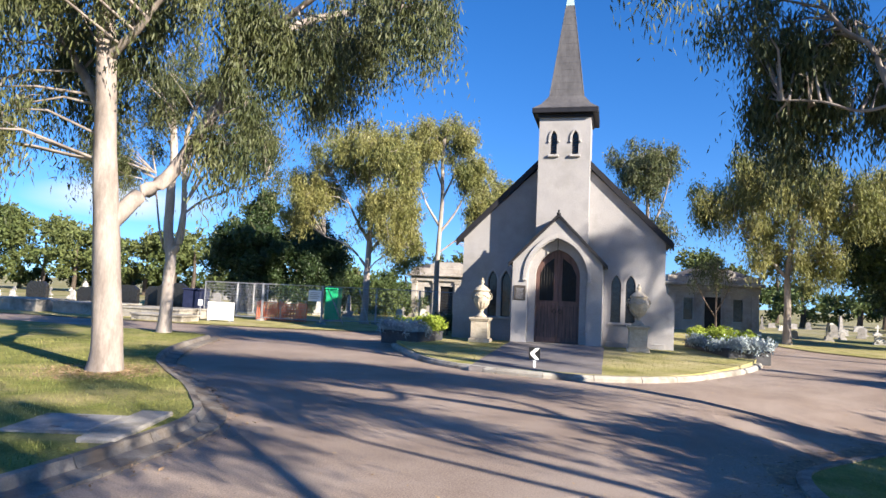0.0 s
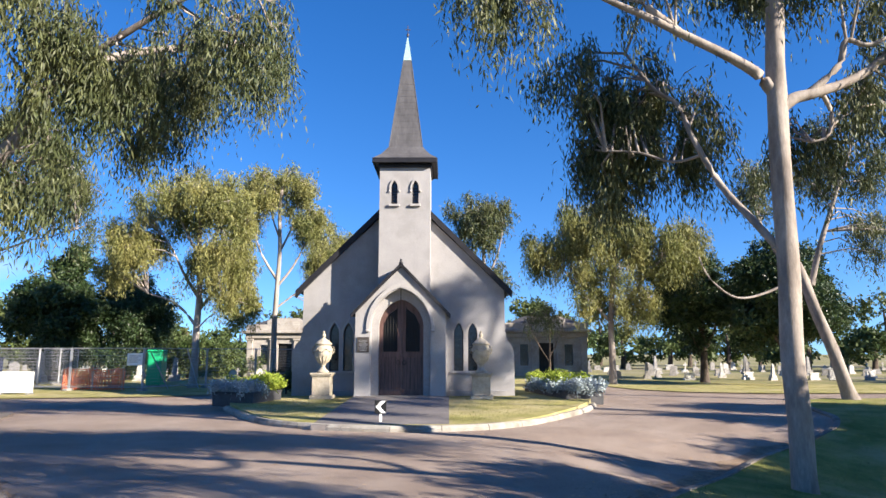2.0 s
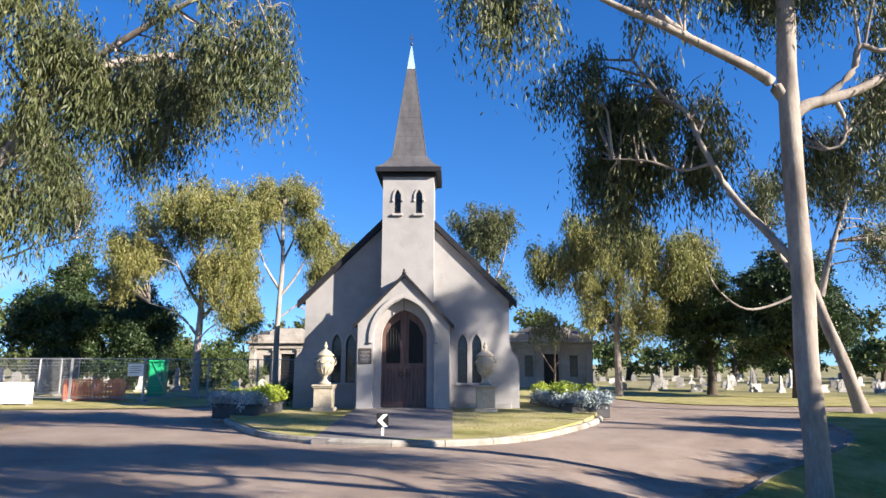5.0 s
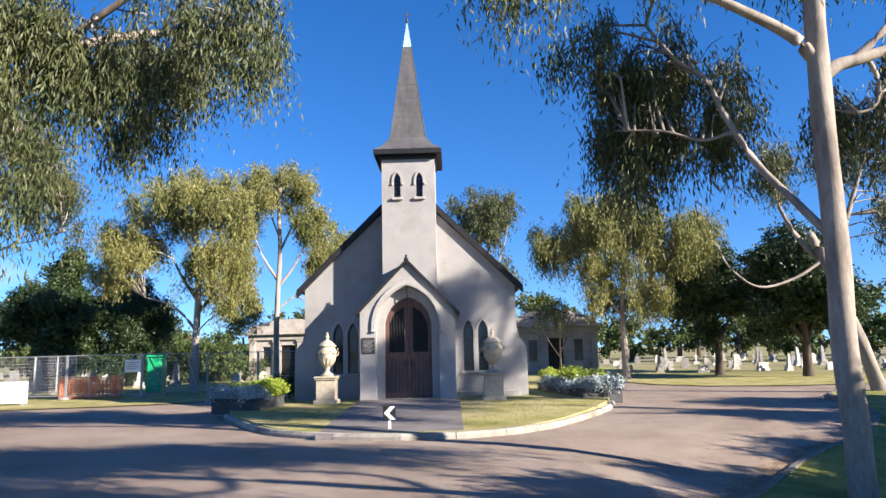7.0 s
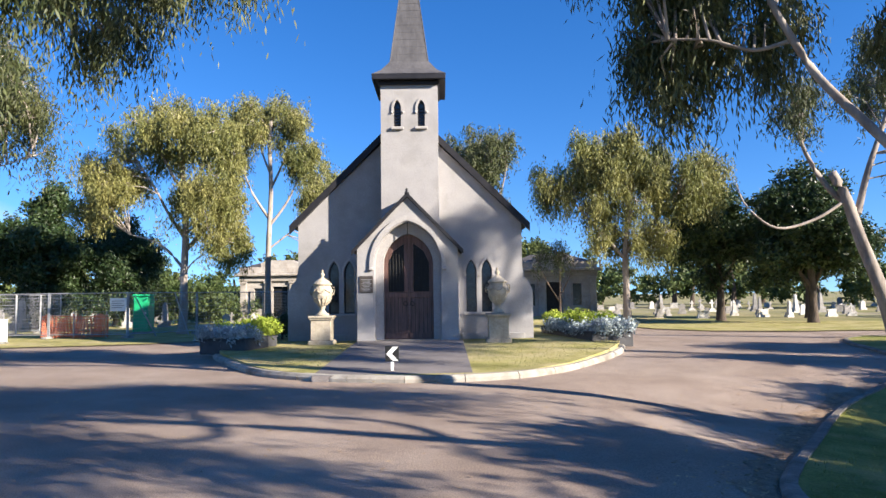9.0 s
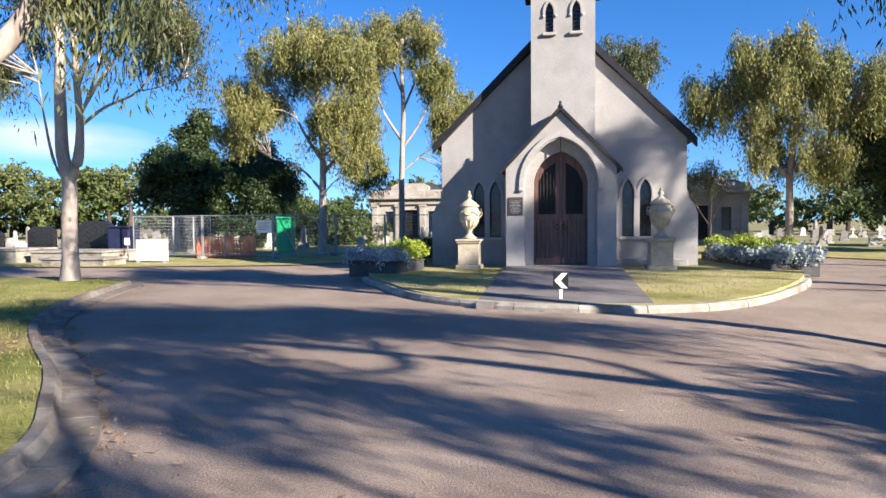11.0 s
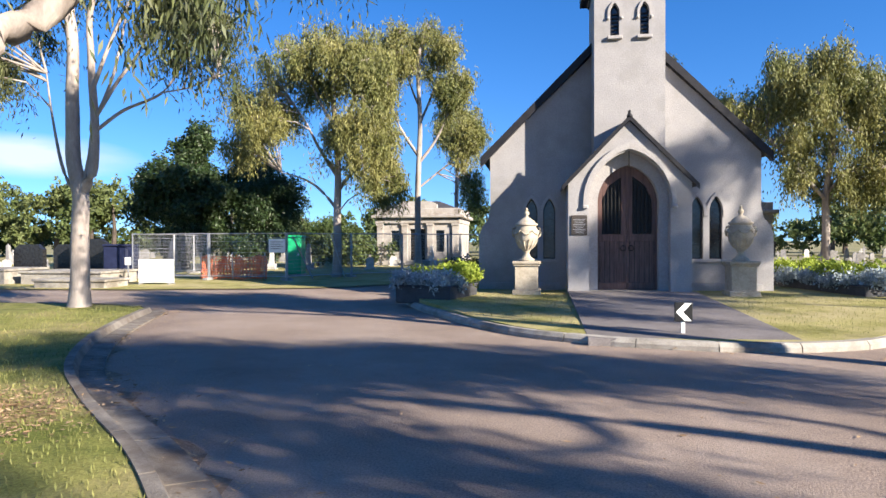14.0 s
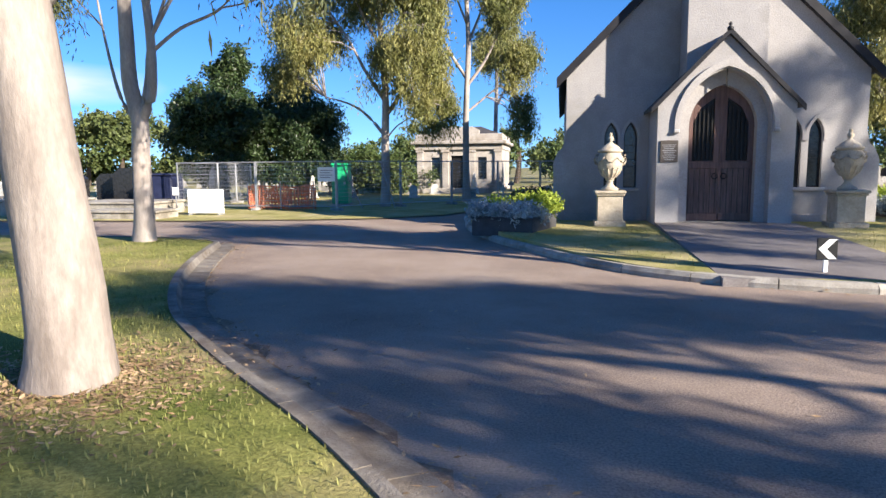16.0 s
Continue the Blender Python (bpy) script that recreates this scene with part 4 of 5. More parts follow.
for k, (x, y, h) in enumerate(((-14.6, 25, 2.4), (-16.4, 24, 2.8), (-13.4, 26, 2.0))):
    gum("evergreen_shrub", "low leafy shrub behind the fence", (x, y, 0), [(0, 0, -0.1), (0, 0, 0.8), (0, 0, h * 0.8)], [], scatter((0, 0, h * 0.6), (2.0, 1.6, h * 0.45), 12, 0.8, 30 + k), 9000, 0.2, 0.09, mat=MIDLEAF, r=0.1,
        bark=BARKDARK, droop=0.3, spray=0.4, group="shrubs behind the fence")
# behind the chapel
gum("gum_tree", "tall gum rising behind the chapel roof", (4.1, 26.0, 0.0), [(0, 0, -0.1), (0, 0, 4), (0.1, 0, 8), (0, 0, 11)], [([(0, 0, 6), (-1, 0, 8), (-1.6, 0, 10)], 0.1, 0.04), ([(0, 0, 6.5), (1, 0, 8.6), (1.5, 0, 10.5)], 0.1, 0.04)],
    scatter((0, 0, 11.6), (2.6, 2.4, 2.3), 34, 0.56, 40) + scatter((0.6, 0, 7.0), (1.8, 1.8, 1.4), 13, 0.43, 41), 24000, 0.22, 0.06, r=0.2, spray=0.7, tuft=6, spread=0.2)
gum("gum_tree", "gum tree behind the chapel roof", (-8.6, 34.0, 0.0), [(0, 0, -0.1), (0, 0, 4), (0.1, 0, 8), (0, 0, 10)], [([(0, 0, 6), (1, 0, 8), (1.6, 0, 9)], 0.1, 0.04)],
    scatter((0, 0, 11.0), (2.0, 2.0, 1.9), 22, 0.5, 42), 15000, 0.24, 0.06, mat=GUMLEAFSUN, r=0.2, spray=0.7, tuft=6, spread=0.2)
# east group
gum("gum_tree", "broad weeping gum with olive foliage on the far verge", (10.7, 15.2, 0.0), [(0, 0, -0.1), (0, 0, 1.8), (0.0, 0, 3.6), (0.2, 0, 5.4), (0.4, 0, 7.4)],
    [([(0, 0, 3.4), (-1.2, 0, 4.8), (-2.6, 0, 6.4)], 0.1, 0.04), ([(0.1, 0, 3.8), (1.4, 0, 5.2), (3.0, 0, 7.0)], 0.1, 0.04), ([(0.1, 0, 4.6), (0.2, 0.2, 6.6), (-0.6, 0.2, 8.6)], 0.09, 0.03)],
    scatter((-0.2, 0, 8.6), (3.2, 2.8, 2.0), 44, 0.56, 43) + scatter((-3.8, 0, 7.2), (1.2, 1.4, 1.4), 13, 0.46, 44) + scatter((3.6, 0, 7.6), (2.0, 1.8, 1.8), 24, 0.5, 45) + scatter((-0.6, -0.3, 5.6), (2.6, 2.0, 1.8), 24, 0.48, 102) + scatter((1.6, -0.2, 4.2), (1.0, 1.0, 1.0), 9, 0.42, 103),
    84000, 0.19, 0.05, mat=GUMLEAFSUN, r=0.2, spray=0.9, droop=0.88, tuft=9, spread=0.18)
gum("sapling", "bare-limbed young tree before the stone mausoleum", (7.4, 16.5, 0.0), [(0, 0, -0.1), (0.02, 0, 1.2), (0.05, 0, 2.4), (0.0, 0, 3.6)],
    [([(0.02, 0, 1.2), (-0.6, 0, 2.2), (-1.1, 0, 3.4)], 0.04, 0.015), ([(0.03, 0, 1.5), (0.6, 0, 2.6), (0.9, 0, 3.8)], 0.04, 0.015)], scatter((0, 0, 4.0), (1.6, 1.4, 0.9), 6, 0.5, 46), 2500, 0.16, 0.04, r=0.07, bark=BARKROUGH, group="saplings")
for k, (x, y, h, w) in enumerate(((17.0, 18.5, 8.2, 3.4), (19.5, 13.5, 7.6, 2.6), (23.5, 21.0, 8.6, 3.6))):
    gum("evergreen_tree", "dense dark shade tree among the graves", (x, y, 0), [(0, 0, -0.1), (0.05, 0, 1.6), (0, 0, 3.2), (0, 0, h * 0.8)], [([(0, 0, 1.6), (0.6, 0, 2.8), (1.2, 0, 4)], 0.12, 0.05), ([(0, 0, 1.8), (-0.7, 0, 2.8), (-1.2, 0, 4)], 0.12, 0.05)],
        scatter((0, 0, h * 0.62), (w, w, h * 0.36), 28, 1.0, 50 + k), 48000, 0.2, 0.09, mat=DARKLEAF, r=0.24, bark=BARKDARK, droop=0.3, spray=0.4, group="dark evergreens")
gum("gum_tree", "leaning smooth-barked gum tree beyond the shaded lawn", (16.2, 2.6, 0.0), [(0, 0, -0.1), (-0.4, 0, 1.4), (-1.0, 0, 3.2), (-1.5, 0, 4.8), (-1.9, 0, 5.6)],
    [([(-1.2, 0, 4.3), (-2.0, 0.2, 5.2), (-2.6, 0.3, 6.4), (-2.9, 0.3, 7.6)], 0.12, 0.04), ([(-1.1, 0, 4.2), (-0.6, 0, 5.8), (0.1, 0, 7.6), (0.9, 0, 9.6)], 0.12, 0.05), ([(-1.4, 0, 4.7), (-2.6, -0.1, 4.0), (-4.0, -0.3, 3.7), (-5.0, -0.4, 4.4), (-5.4, -0.5, 5.2)], 0.06, 0.02)],
    scatter((0.6, 0, 9.2), (2.2, 2.2, 1.8), 18, 0.44, 60) + scatter((1.6, 0, 6.2), (1.2, 1.2, 1.4), 10, 0.37, 61) + scatter((-3.0, 0.2, 8.0), (1.3, 1.3, 1.0), 9, 0.37, 62), 20000, 0.17, 0.038, r=0.24, spray=0.7, top=0.6, bark=BARKPALE, tuft=7, spread=0.14)


# trees outside the view, east of the drive, whose shade falls across it
gum("gum_tree", "tall leaning gum tree beside the drive casting long shade", (13.6, -17.2, -0.6), [(0, 0, -0.2), (-0.25, -0.5, 3.1), (-0.82, -1.21, 6.1), (-0.95, -1.52, 7.2), (-1.17, -1.89, 8.0), (-1.43, -2.23, 8.6), (-1.81, -2.59, 9.3)],
    [([(-1.2, -1.6, 7.65), (-0.64, -1.97, 7.8), (0.01, -2.72, 8.0), (0.4, -3.15, 8.2), (0.73, -3.67, 8.5), (1.06, -4.21, 8.9), (1.34, -4.96, 9.6)], 0.085, 0.05), ([(-1.2, -1.6, 7.65), (-0.98, -1.03, 8.0), (-0.78, -0.93, 8.2), (0.1, -1.28, 9.0)], 0.06, 0.03), ([(-0.85, -1.14, 6.25), (-0.85, -0.65, 6.5), (-0.72, -0.61, 6.9), (-0.77, -0.76, 7.3), (-0.76, -0.8, 7.8), (-0.52, -1.22, 8.6)], 0.07, 0.03), ([(-0.76, -0.8, 7.8), (-0.08, -0.08, 7.6), (0.83, -0.01, 7.8), (2.08, -0.52, 8.6)], 0.04, 0.02)],
    scatter((-2.15, -1.59, 9.80), (2.50, 1.10, 0.60), 20, 0.50, 441) + scatter((0.98, -0.90, 9.50), (2.25, 0.95, 0.50), 16, 0.45, 510) + scatter((3.82, -1.26, 9.25), (1.60, 0.60, 0.25), 7, 0.30, 305), 30000, 0.2, 0.05, r=0.16, top=0.55, spray=0.8, flare=0.5, tuft=6, spread=0.2, twig=0.015)
gum("gum_tree", "broad gum tree beside the drive casting long shade", (13.0, -21.6, -0.6), [(0, 0, -0.2), (0, 0, 3), (0.1, 0, 5), (0, 0, 7)],
    [([(0, 0, 3.5), (1.0, 0, 5.0), (1.6, 0, 6.6)], 0.10, 0.04), ([(0, 0, 3.8), (-1.0, 0, 5.2), (-1.8, 0, 6.6)], 0.10, 0.04)],
    scatter((-0.6, 0.2, 8.2), (1.9, 1.2, 1.1), 11, 0.4, 71), 4500, 0.2, 0.06, r=0.16, spray=0.8, tuft=6, spread=0.2)
gum("gum_tree", "tall gum tree east of the chapel casting dappled shade", (25.8, -11.8, -0.4), [(0, 0, -0.2), (0, 0, 4), (0.1, 0, 8), (0, 0, 12), (0, 0, 16)],
    [([(0, 0, 8), (-1.2, 1, 11), (-2, 2, 14)], 0.12, 0.05), ([(0, 0, 9), (1.2, 0.8, 12), (1.6, 2.6, 15)], 0.12, 0.05), ([(0, 0, 8), (0, -1.8, 10), (0.2, -3.0, 13)], 0.12, 0.05)],
    scatter((0, 0, 14.6), (4.2, 5.0, 3.2), 32, 0.6, 72), 30000, 0.2, 0.05, r=0.24, spray=0.9)
gum("evergreen_tree", "dense dark shade tree on the east lawn", (22.6, -14.2, -0.6), [(0, 0, -0.2), (0, 0, 2), (0, 0, 4), (0, 0, 6.5)], [([(0, 0, 2), (1.2, 0, 3.4), (2, 0, 5)], 0.14, 0.05)],
    scatter((0, 0, 4.9), (3.8, 2.2, 1.9), 28, 0.9, 74), 36000, 0.2, 0.09, mat=DARKLEAF, r=0.25, bark=BARKDARK, droop=0.3, spray=0.4, group="dark evergreens")
gum("evergreen_tree", "dense dark shade tree at the far end of the east lawn", (23.2, -6.4, -0.3), [(0, 0, -0.2), (0, 0, 2), (0, 0, 4), (0, 0, 6)], [([(0, 0, 2), (1.0, 0, 3.2), (1.6, 0, 4.4)], 0.12, 0.05)],
    scatter((0, 0, 4.9), (3.4, 1.5, 1.7), 20, 0.85, 79), 26000, 0.2, 0.09, mat=DARKLEAF, r=0.22, bark=BARKDARK, droop=0.3, spray=0.4, group="dark evergreens")
gum("evergreen_tree", "dense dark shade tree above the shaded lawn", (17.6, -17.0, -0.6), [(0, 0, -0.2), (0, 0, 2), (0, 0, 4), (0, 0, 6)], [([(0, 0, 2), (1.0, 0, 3.2), (1.6, 0, 4.4)], 0.12, 0.05)],
    scatter((0, 0, 4.9), (2.6, 2.2, 1.6), 20, 0.85, 77), 26000, 0.2, 0.09, mat=DARKLEAF, r=0.22, bark=BARKDARK, droop=0.3, spray=0.4, group="dark evergreens")
gum("evergreen_tree", "dense dark shade tree further along the east lawn", (22.4, -10.4, -0.4), [(0, 0, -0.2), (0, 0, 2), (0, 0, 4), (0, 0, 6.5)], [([(0, 0, 2), (1.2, 0, 3.4), (2, 0, 5)], 0.14, 0.05)],
    scatter((0, 0, 4.9), (3.6, 1.7, 1.9), 22, 0.85, 75), 30000, 0.2, 0.09, mat=DARKLEAF, r=0.25, bark=BARKDARK, droop=0.3, spray=0.4, group="dark evergreens")
gum("evergreen_tree", "dense dark shade tree beside the drive", (14.4, -19.4, -0.6), [(0, 0, -0.2), (0, 0, 2), (0, 0, 4), (0, 0, 5.5)], [([(0, 0, 2), (1.0, 0, 3.2), (1.6, 0, 4.4)], 0.12, 0.05)],
    scatter((0, 0, 4.9), (2.4, 2.4, 1.4), 18, 0.8, 76), 20000, 0.2, 0.09, mat=DARKLEAF, r=0.22, bark=BARKDARK, droop=0.3, spray=0.4, group="dark evergreens")

gum("gum_tree", "tall spreading gum beside the drive casting dappled shade", (12.0, -26.0, -0.4), [(0, 0, -0.2), (0, 0, 3), (0.1, 0, 6), (0, 0, 10)],
    [([(0, 0, 4), (-1.2, 0.4, 6), (-2.4, 0.8, 8.4)], 0.14, 0.06), ([(0, 0, 5), (1.0, 1.4, 7), (1.4, 2.6, 9)], 0.14, 0.06)], scatter((0, 0.4, 9.3), (3.6, 2.6, 2.2), 16, 0.5, 78), 6500, 0.2, 0.05, r=0.24, spray=0.9)

# far woods at the edge of the grounds
def far_trees(name, line, seed, leaves, mat):
    rng = random.Random(seed)
    cl = []
    for x, y, h in line:
        for _ in range(11):
            a, up = rng.uniform(0, 2 * math.pi), rng.random()
            w = max(0.36 * h, 3.4) * math.sqrt(1 - 0.75 * up * up)
            cl.append((x + w * math.cos(a), y + w * math.sin(a), h * (0.3 + 0.6 * up), rng.uniform(0.10, 0.19) * h + 0.3))
    t = thing(name, "distant belt of trees beyond the graves", "trees", kind="stuff")
    crown("crown", cl, leaves / 9, 0.42, 0.26, mat, t, 0.3, 0.6)
    vs, fs = [], []
    for x, y, h in line:
        tube(vs, fs, [(x, y, -0.2, 0.3), (x + 0.2, y, h * 0.4, 0.22), (x, y, h * 0.8, 0.1)], 7)
    raw("trunks", vs, fs, BARKDARK, t)
    return t


belt = random.Random(17)
far_trees("far_trees", [(-72, 50, 10.5), (-78, 47, 11.5), (-68.5, 54, 9.5), (-66, 49, 8.2), (-56, 50, 8.0), (-52.5, 51, 9.2), (-49, 50, 7.6), (-44, 55, 6.2), (-39, 58, 6.4), (-33, 60, 6.8), (-86, 40, 12)], 5, 60000, FARLEAF)
far_trees("far_trees", [(-94, 46, 13), (-96, 34, 12), (-100, 22, 12), (-98, 8, 13), (-100, -6, 12)], 6, 26000, FARLEAF)
far_trees("far_trees", [(x + belt.uniform(-2, 2), 78 + belt.uniform(-5, 5) - 0.35 * max(0, x - 10), belt.uniform(6.5, 9.5)) for x in range(-24, 84, 7)], 7, 62000, FARLEAF)
far_trees("far_trees", [(x + belt.uniform(-2, 2), 56 + belt.uniform(-4, 4) - 0.3 * max(0, x - 10), belt.uniform(4, 5.5)) for x in range(-34, 70, 6)], 9, 50000, MIDLEAF)
far_trees("far_trees", [(x + belt.uniform(-2, 2), 62 + belt.uniform(-4, 4) + 0.3 * (x + 40), belt.uniform(2.6, 3.6)) for x in range(-112, -30, 5)], 10, 36000, MIDLEAF)
far_trees("far_trees", [(40, 14, 6), (46, 20, 7), (52, 12, 7), (60, 16, 7)], 8, 12000, DARKLEAF)


# a small cloud low in the western sky
cm = bpy.data.materials.new("cloud")
cm.use_nodes = True
cn = cm.node_tree
cn.nodes.remove(cn.nodes["Principled BSDF"])
co = cn.nodes.new("ShaderNodeTexCoord")
nz = cn.nodes.new("ShaderNodeTexNoise")
nz.inputs["Scale"].default_value, nz.inputs["Detail"].default_value = 2.2, 9
cn.links.new(co.outputs["Generated"], nz.inputs["Vector"])
gr = cn.nodes.new("ShaderNodeTexGradient")
gr.gradient_type = "SPHERICAL"
mp = cn.nodes.new("ShaderNodeMapping")
mp.inputs["Location"].default_value, mp.inputs["Scale"].default_value = (-1, 0, -1), (2, 0, 2)
cn.links.new(co.outputs["Generated"], mp.inputs[0])
cn.links.new(mp.outputs[0], gr.inputs[0])
mul = cn.nodes.new("ShaderNodeMath")
mul.operation = "MULTIPLY"
cn.links.new(nz.outputs["Fac"], mul.inputs[0])
cn.links.new(gr.outputs["Fac"], mul.inputs[1])
rp = cn.nodes.new("ShaderNodeValToRGB")
rp.color_ramp.elements[0].position, rp.color_ramp.elements[1].position = 0.07, 0.40
rp.color_ramp.elements[1].color = (0.75, 0.75, 0.75, 1)
cn.links.new(mul.outputs[0], rp.inputs[0])
em, tp, mx = cn.nodes.new("ShaderNodeEmission"), cn.nodes.new("ShaderNodeBsdfTransparent"), cn.nodes.new("ShaderNodeMixShader")
em.inputs["Color"].default_value, em.inputs["Strength"].default_value = (0.9, 0.93, 1.0, 1), 0.42
cn.links.new(rp.outputs[0], mx.inputs[0])
cn.links.new(tp.outputs[0], mx.inputs[1])
cn.links.new(em.outputs[0], mx.inputs[2])
cn.links.new(mx.outputs[0], cn.nodes["Material Output"].inputs["Surface"])
cloud = raw("cloud", [(-70, 0, -16), (70, 0, -16), (70, 0, 16), (-70, 0, 16)], [(0, 1, 2, 3)], cm)
cloud.matrix_world = pose(-285, 320, 51, 0, 0, 40)
tagged(cloud, "small soft white cloud low in the blue sky", "cloud", kind="structure")


# ---- gravestones ----
def headstone(kind, w, h, d, mat, at, turn):
    t = thing("gravestone", {"slab": "upright headstone with a rounded head on a plinth", "cross": "stone cross on a stepped base", "desk": "low headstone on a broad base", "obelisk": "tall tapering stone monument on a base"}[kind] + " in the cemetery", "gravestone", "gravestones", at=at, turn=turn)
    part("plinth", B(-w * 0.7, w * 0.7, -d, d, -0.15, 0.18, 0.02), mat, t)
    if kind == "slab":
        part("headstone", slab([(-w / 2, 0.18), (w / 2, 0.18)] + [(w / 2 * math.cos(a), h * 0.72 + h * 0.28 * math.sin(a)) for a in np.linspace(0, math.pi, 9)], [], -d * 0.4, d * 0.4), mat, t)
    elif kind == "cross":
        part("step", B(-w * 0.45, w * 0.45, -d * 0.8, d * 0.8, 0.181, 0.4, 0.02), mat, t)
        bm = B(-w * 0.13, w * 0.13, -0.07, 0.07, 0.4, h)
        box(bm, -w * 0.42, -w * 0.131, -0.069, 0.069, h * 0.66, h * 0.8)
        box(bm, w * 0.131, w * 0.42, -0.069, 0.069, h * 0.66, h * 0.8)
        part("cross", bm, mat, t)
    elif kind == "desk":
        part("headstone", B(-w * 0.6, w * 0.6, -d * 0.5, d * 0.5, 0.181, h * 0.7, 0.03), mat, t)
        part("cap", B(-w * 0.66, w * 0.66, -d * 0.6, d * 0.6, h * 0.7, h * 0.8, 0.02), mat, t)
    else:
        part("step", B(-w * 0.5, w * 0.5, -w * 0.5, w * 0.5, 0.181, 0.6, 0.02), mat, t)
        part("shaft", frustum(bmesh.new(), w * 0.3, 0.6, w * 0.18, h, 0, 0), mat, t)
        part("head", frustum(bmesh.new(), w * 0.18, h, 0.01, h + 0.25, 0, 0), mat, t)
    return t


protos = []
for kind, w, h, d in (("slab", 0.8, 1.3, 0.22), ("slab", 0.7, 1.0, 0.2), ("cross", 0.9, 1.7, 0.3), ("desk", 1.0, 1.0, 0.25), ("obelisk", 0.8, 2.1, 0.35)):
    for mat in (MARBLE, GREYSTONE):
        protos.append((kind, w, h, d, mat))
rng = random.Random(21)
made = {}


def plant_stones(spots):
    for x, y in spots:
        k = rng.randrange(len(protos))
        s = rng.uniform(0.85, 1.2)
        m = pose(x, y, 0, rng.uniform(-2, 2), rng.uniform(-3, 3), rng.uniform(-12, 12))
        m = m @ Matrix.Scale(0.74 * s, 4)
        if k not in made:
            made[k] = headstone(*protos[k], (x, y, 0), rng.uniform(-12, 12))
            made[k].matrix_world = m
        else:
            copy_thing(made[k], m)


plant_stones([(x + rng.uniform(-0.6, 0.6), y + rng.uniform(-0.7, 0.7)) for y in (13, 17, 21, 26, 32, 39, 47) for x in np.arange(-52, -21, 2.3) if rng.random() < 0.85 and x > -60])
plant_stones([(x + rng.uniform(-0.6, 0.6), y + rng.uniform(-0.7, 0.7)) for y in (23, 27, 31, 36, 42, 50) for x in np.arange(13, 62, 2.1) if rng.random() < 0.85])
plant_stones([(x + rng.uniform(-0.5, 0.5), y) for y in (19, 24, 29) for x in np.arange(-20, -4, 2.2) if rng.random() < 0.7])
# dark polished monuments and low tomb walls by the west drive
for x, y, w, h in ((-25.6, 10.5, 1.5, 1.5), (-22.3, 10.2, 1.9, 1.75), (-23.9, 10.8, 1.3, 1.5), (-27.5, 9.5, 1.2, 1.3), (-30.5, 9.0, 1.4, 1.5)):
    t = thing("granite_monument", "polished black granite monument on a wide base", "gravestone", "black granite monuments", at=(x, y, 0))
    part("base", B(-w * 0.7, w * 0.7, -0.5, 0.5, -0.1, 0.25, 0.02), GRANITE, t)
    part("slab", slab([(-w / 2, 0.25), (w / 2, 0.25), (w / 2, h * 0.85), (w * 0.3, h), (-w * 0.3, h), (-w / 2, h * 0.85)], [], -0.12, 0.12), GRANITE, t)
for x0, x1, y0, y1, h in ((-21.5, -18.2, 5.2, 7.4, 0.42), (-25.4, -22.0, 5.0, 7.2, 0.5), (-29.5, -26.0, 4.6, 7.0, 0.55), (-19.6, -16.9, 3.6, 4.9, 0.22)):
    t = thing("tomb", "low pale concrete tomb with a flat lid", "tomb", "low concrete tombs", at=((x0 + x1) / 2, (y0 + y1) / 2, 0))
    a, b = (x1 - x0) / 2, (y1 - y0) / 2
    part("wall", B(-a, a, -b, b, -0.1, h, 0.02), CONCRETE, t)
    part("lid", B(-a - 0.06, a + 0.06, -b - 0.06, b + 0.06, h, h + 0.09, 0.02), CONCRETE, t)

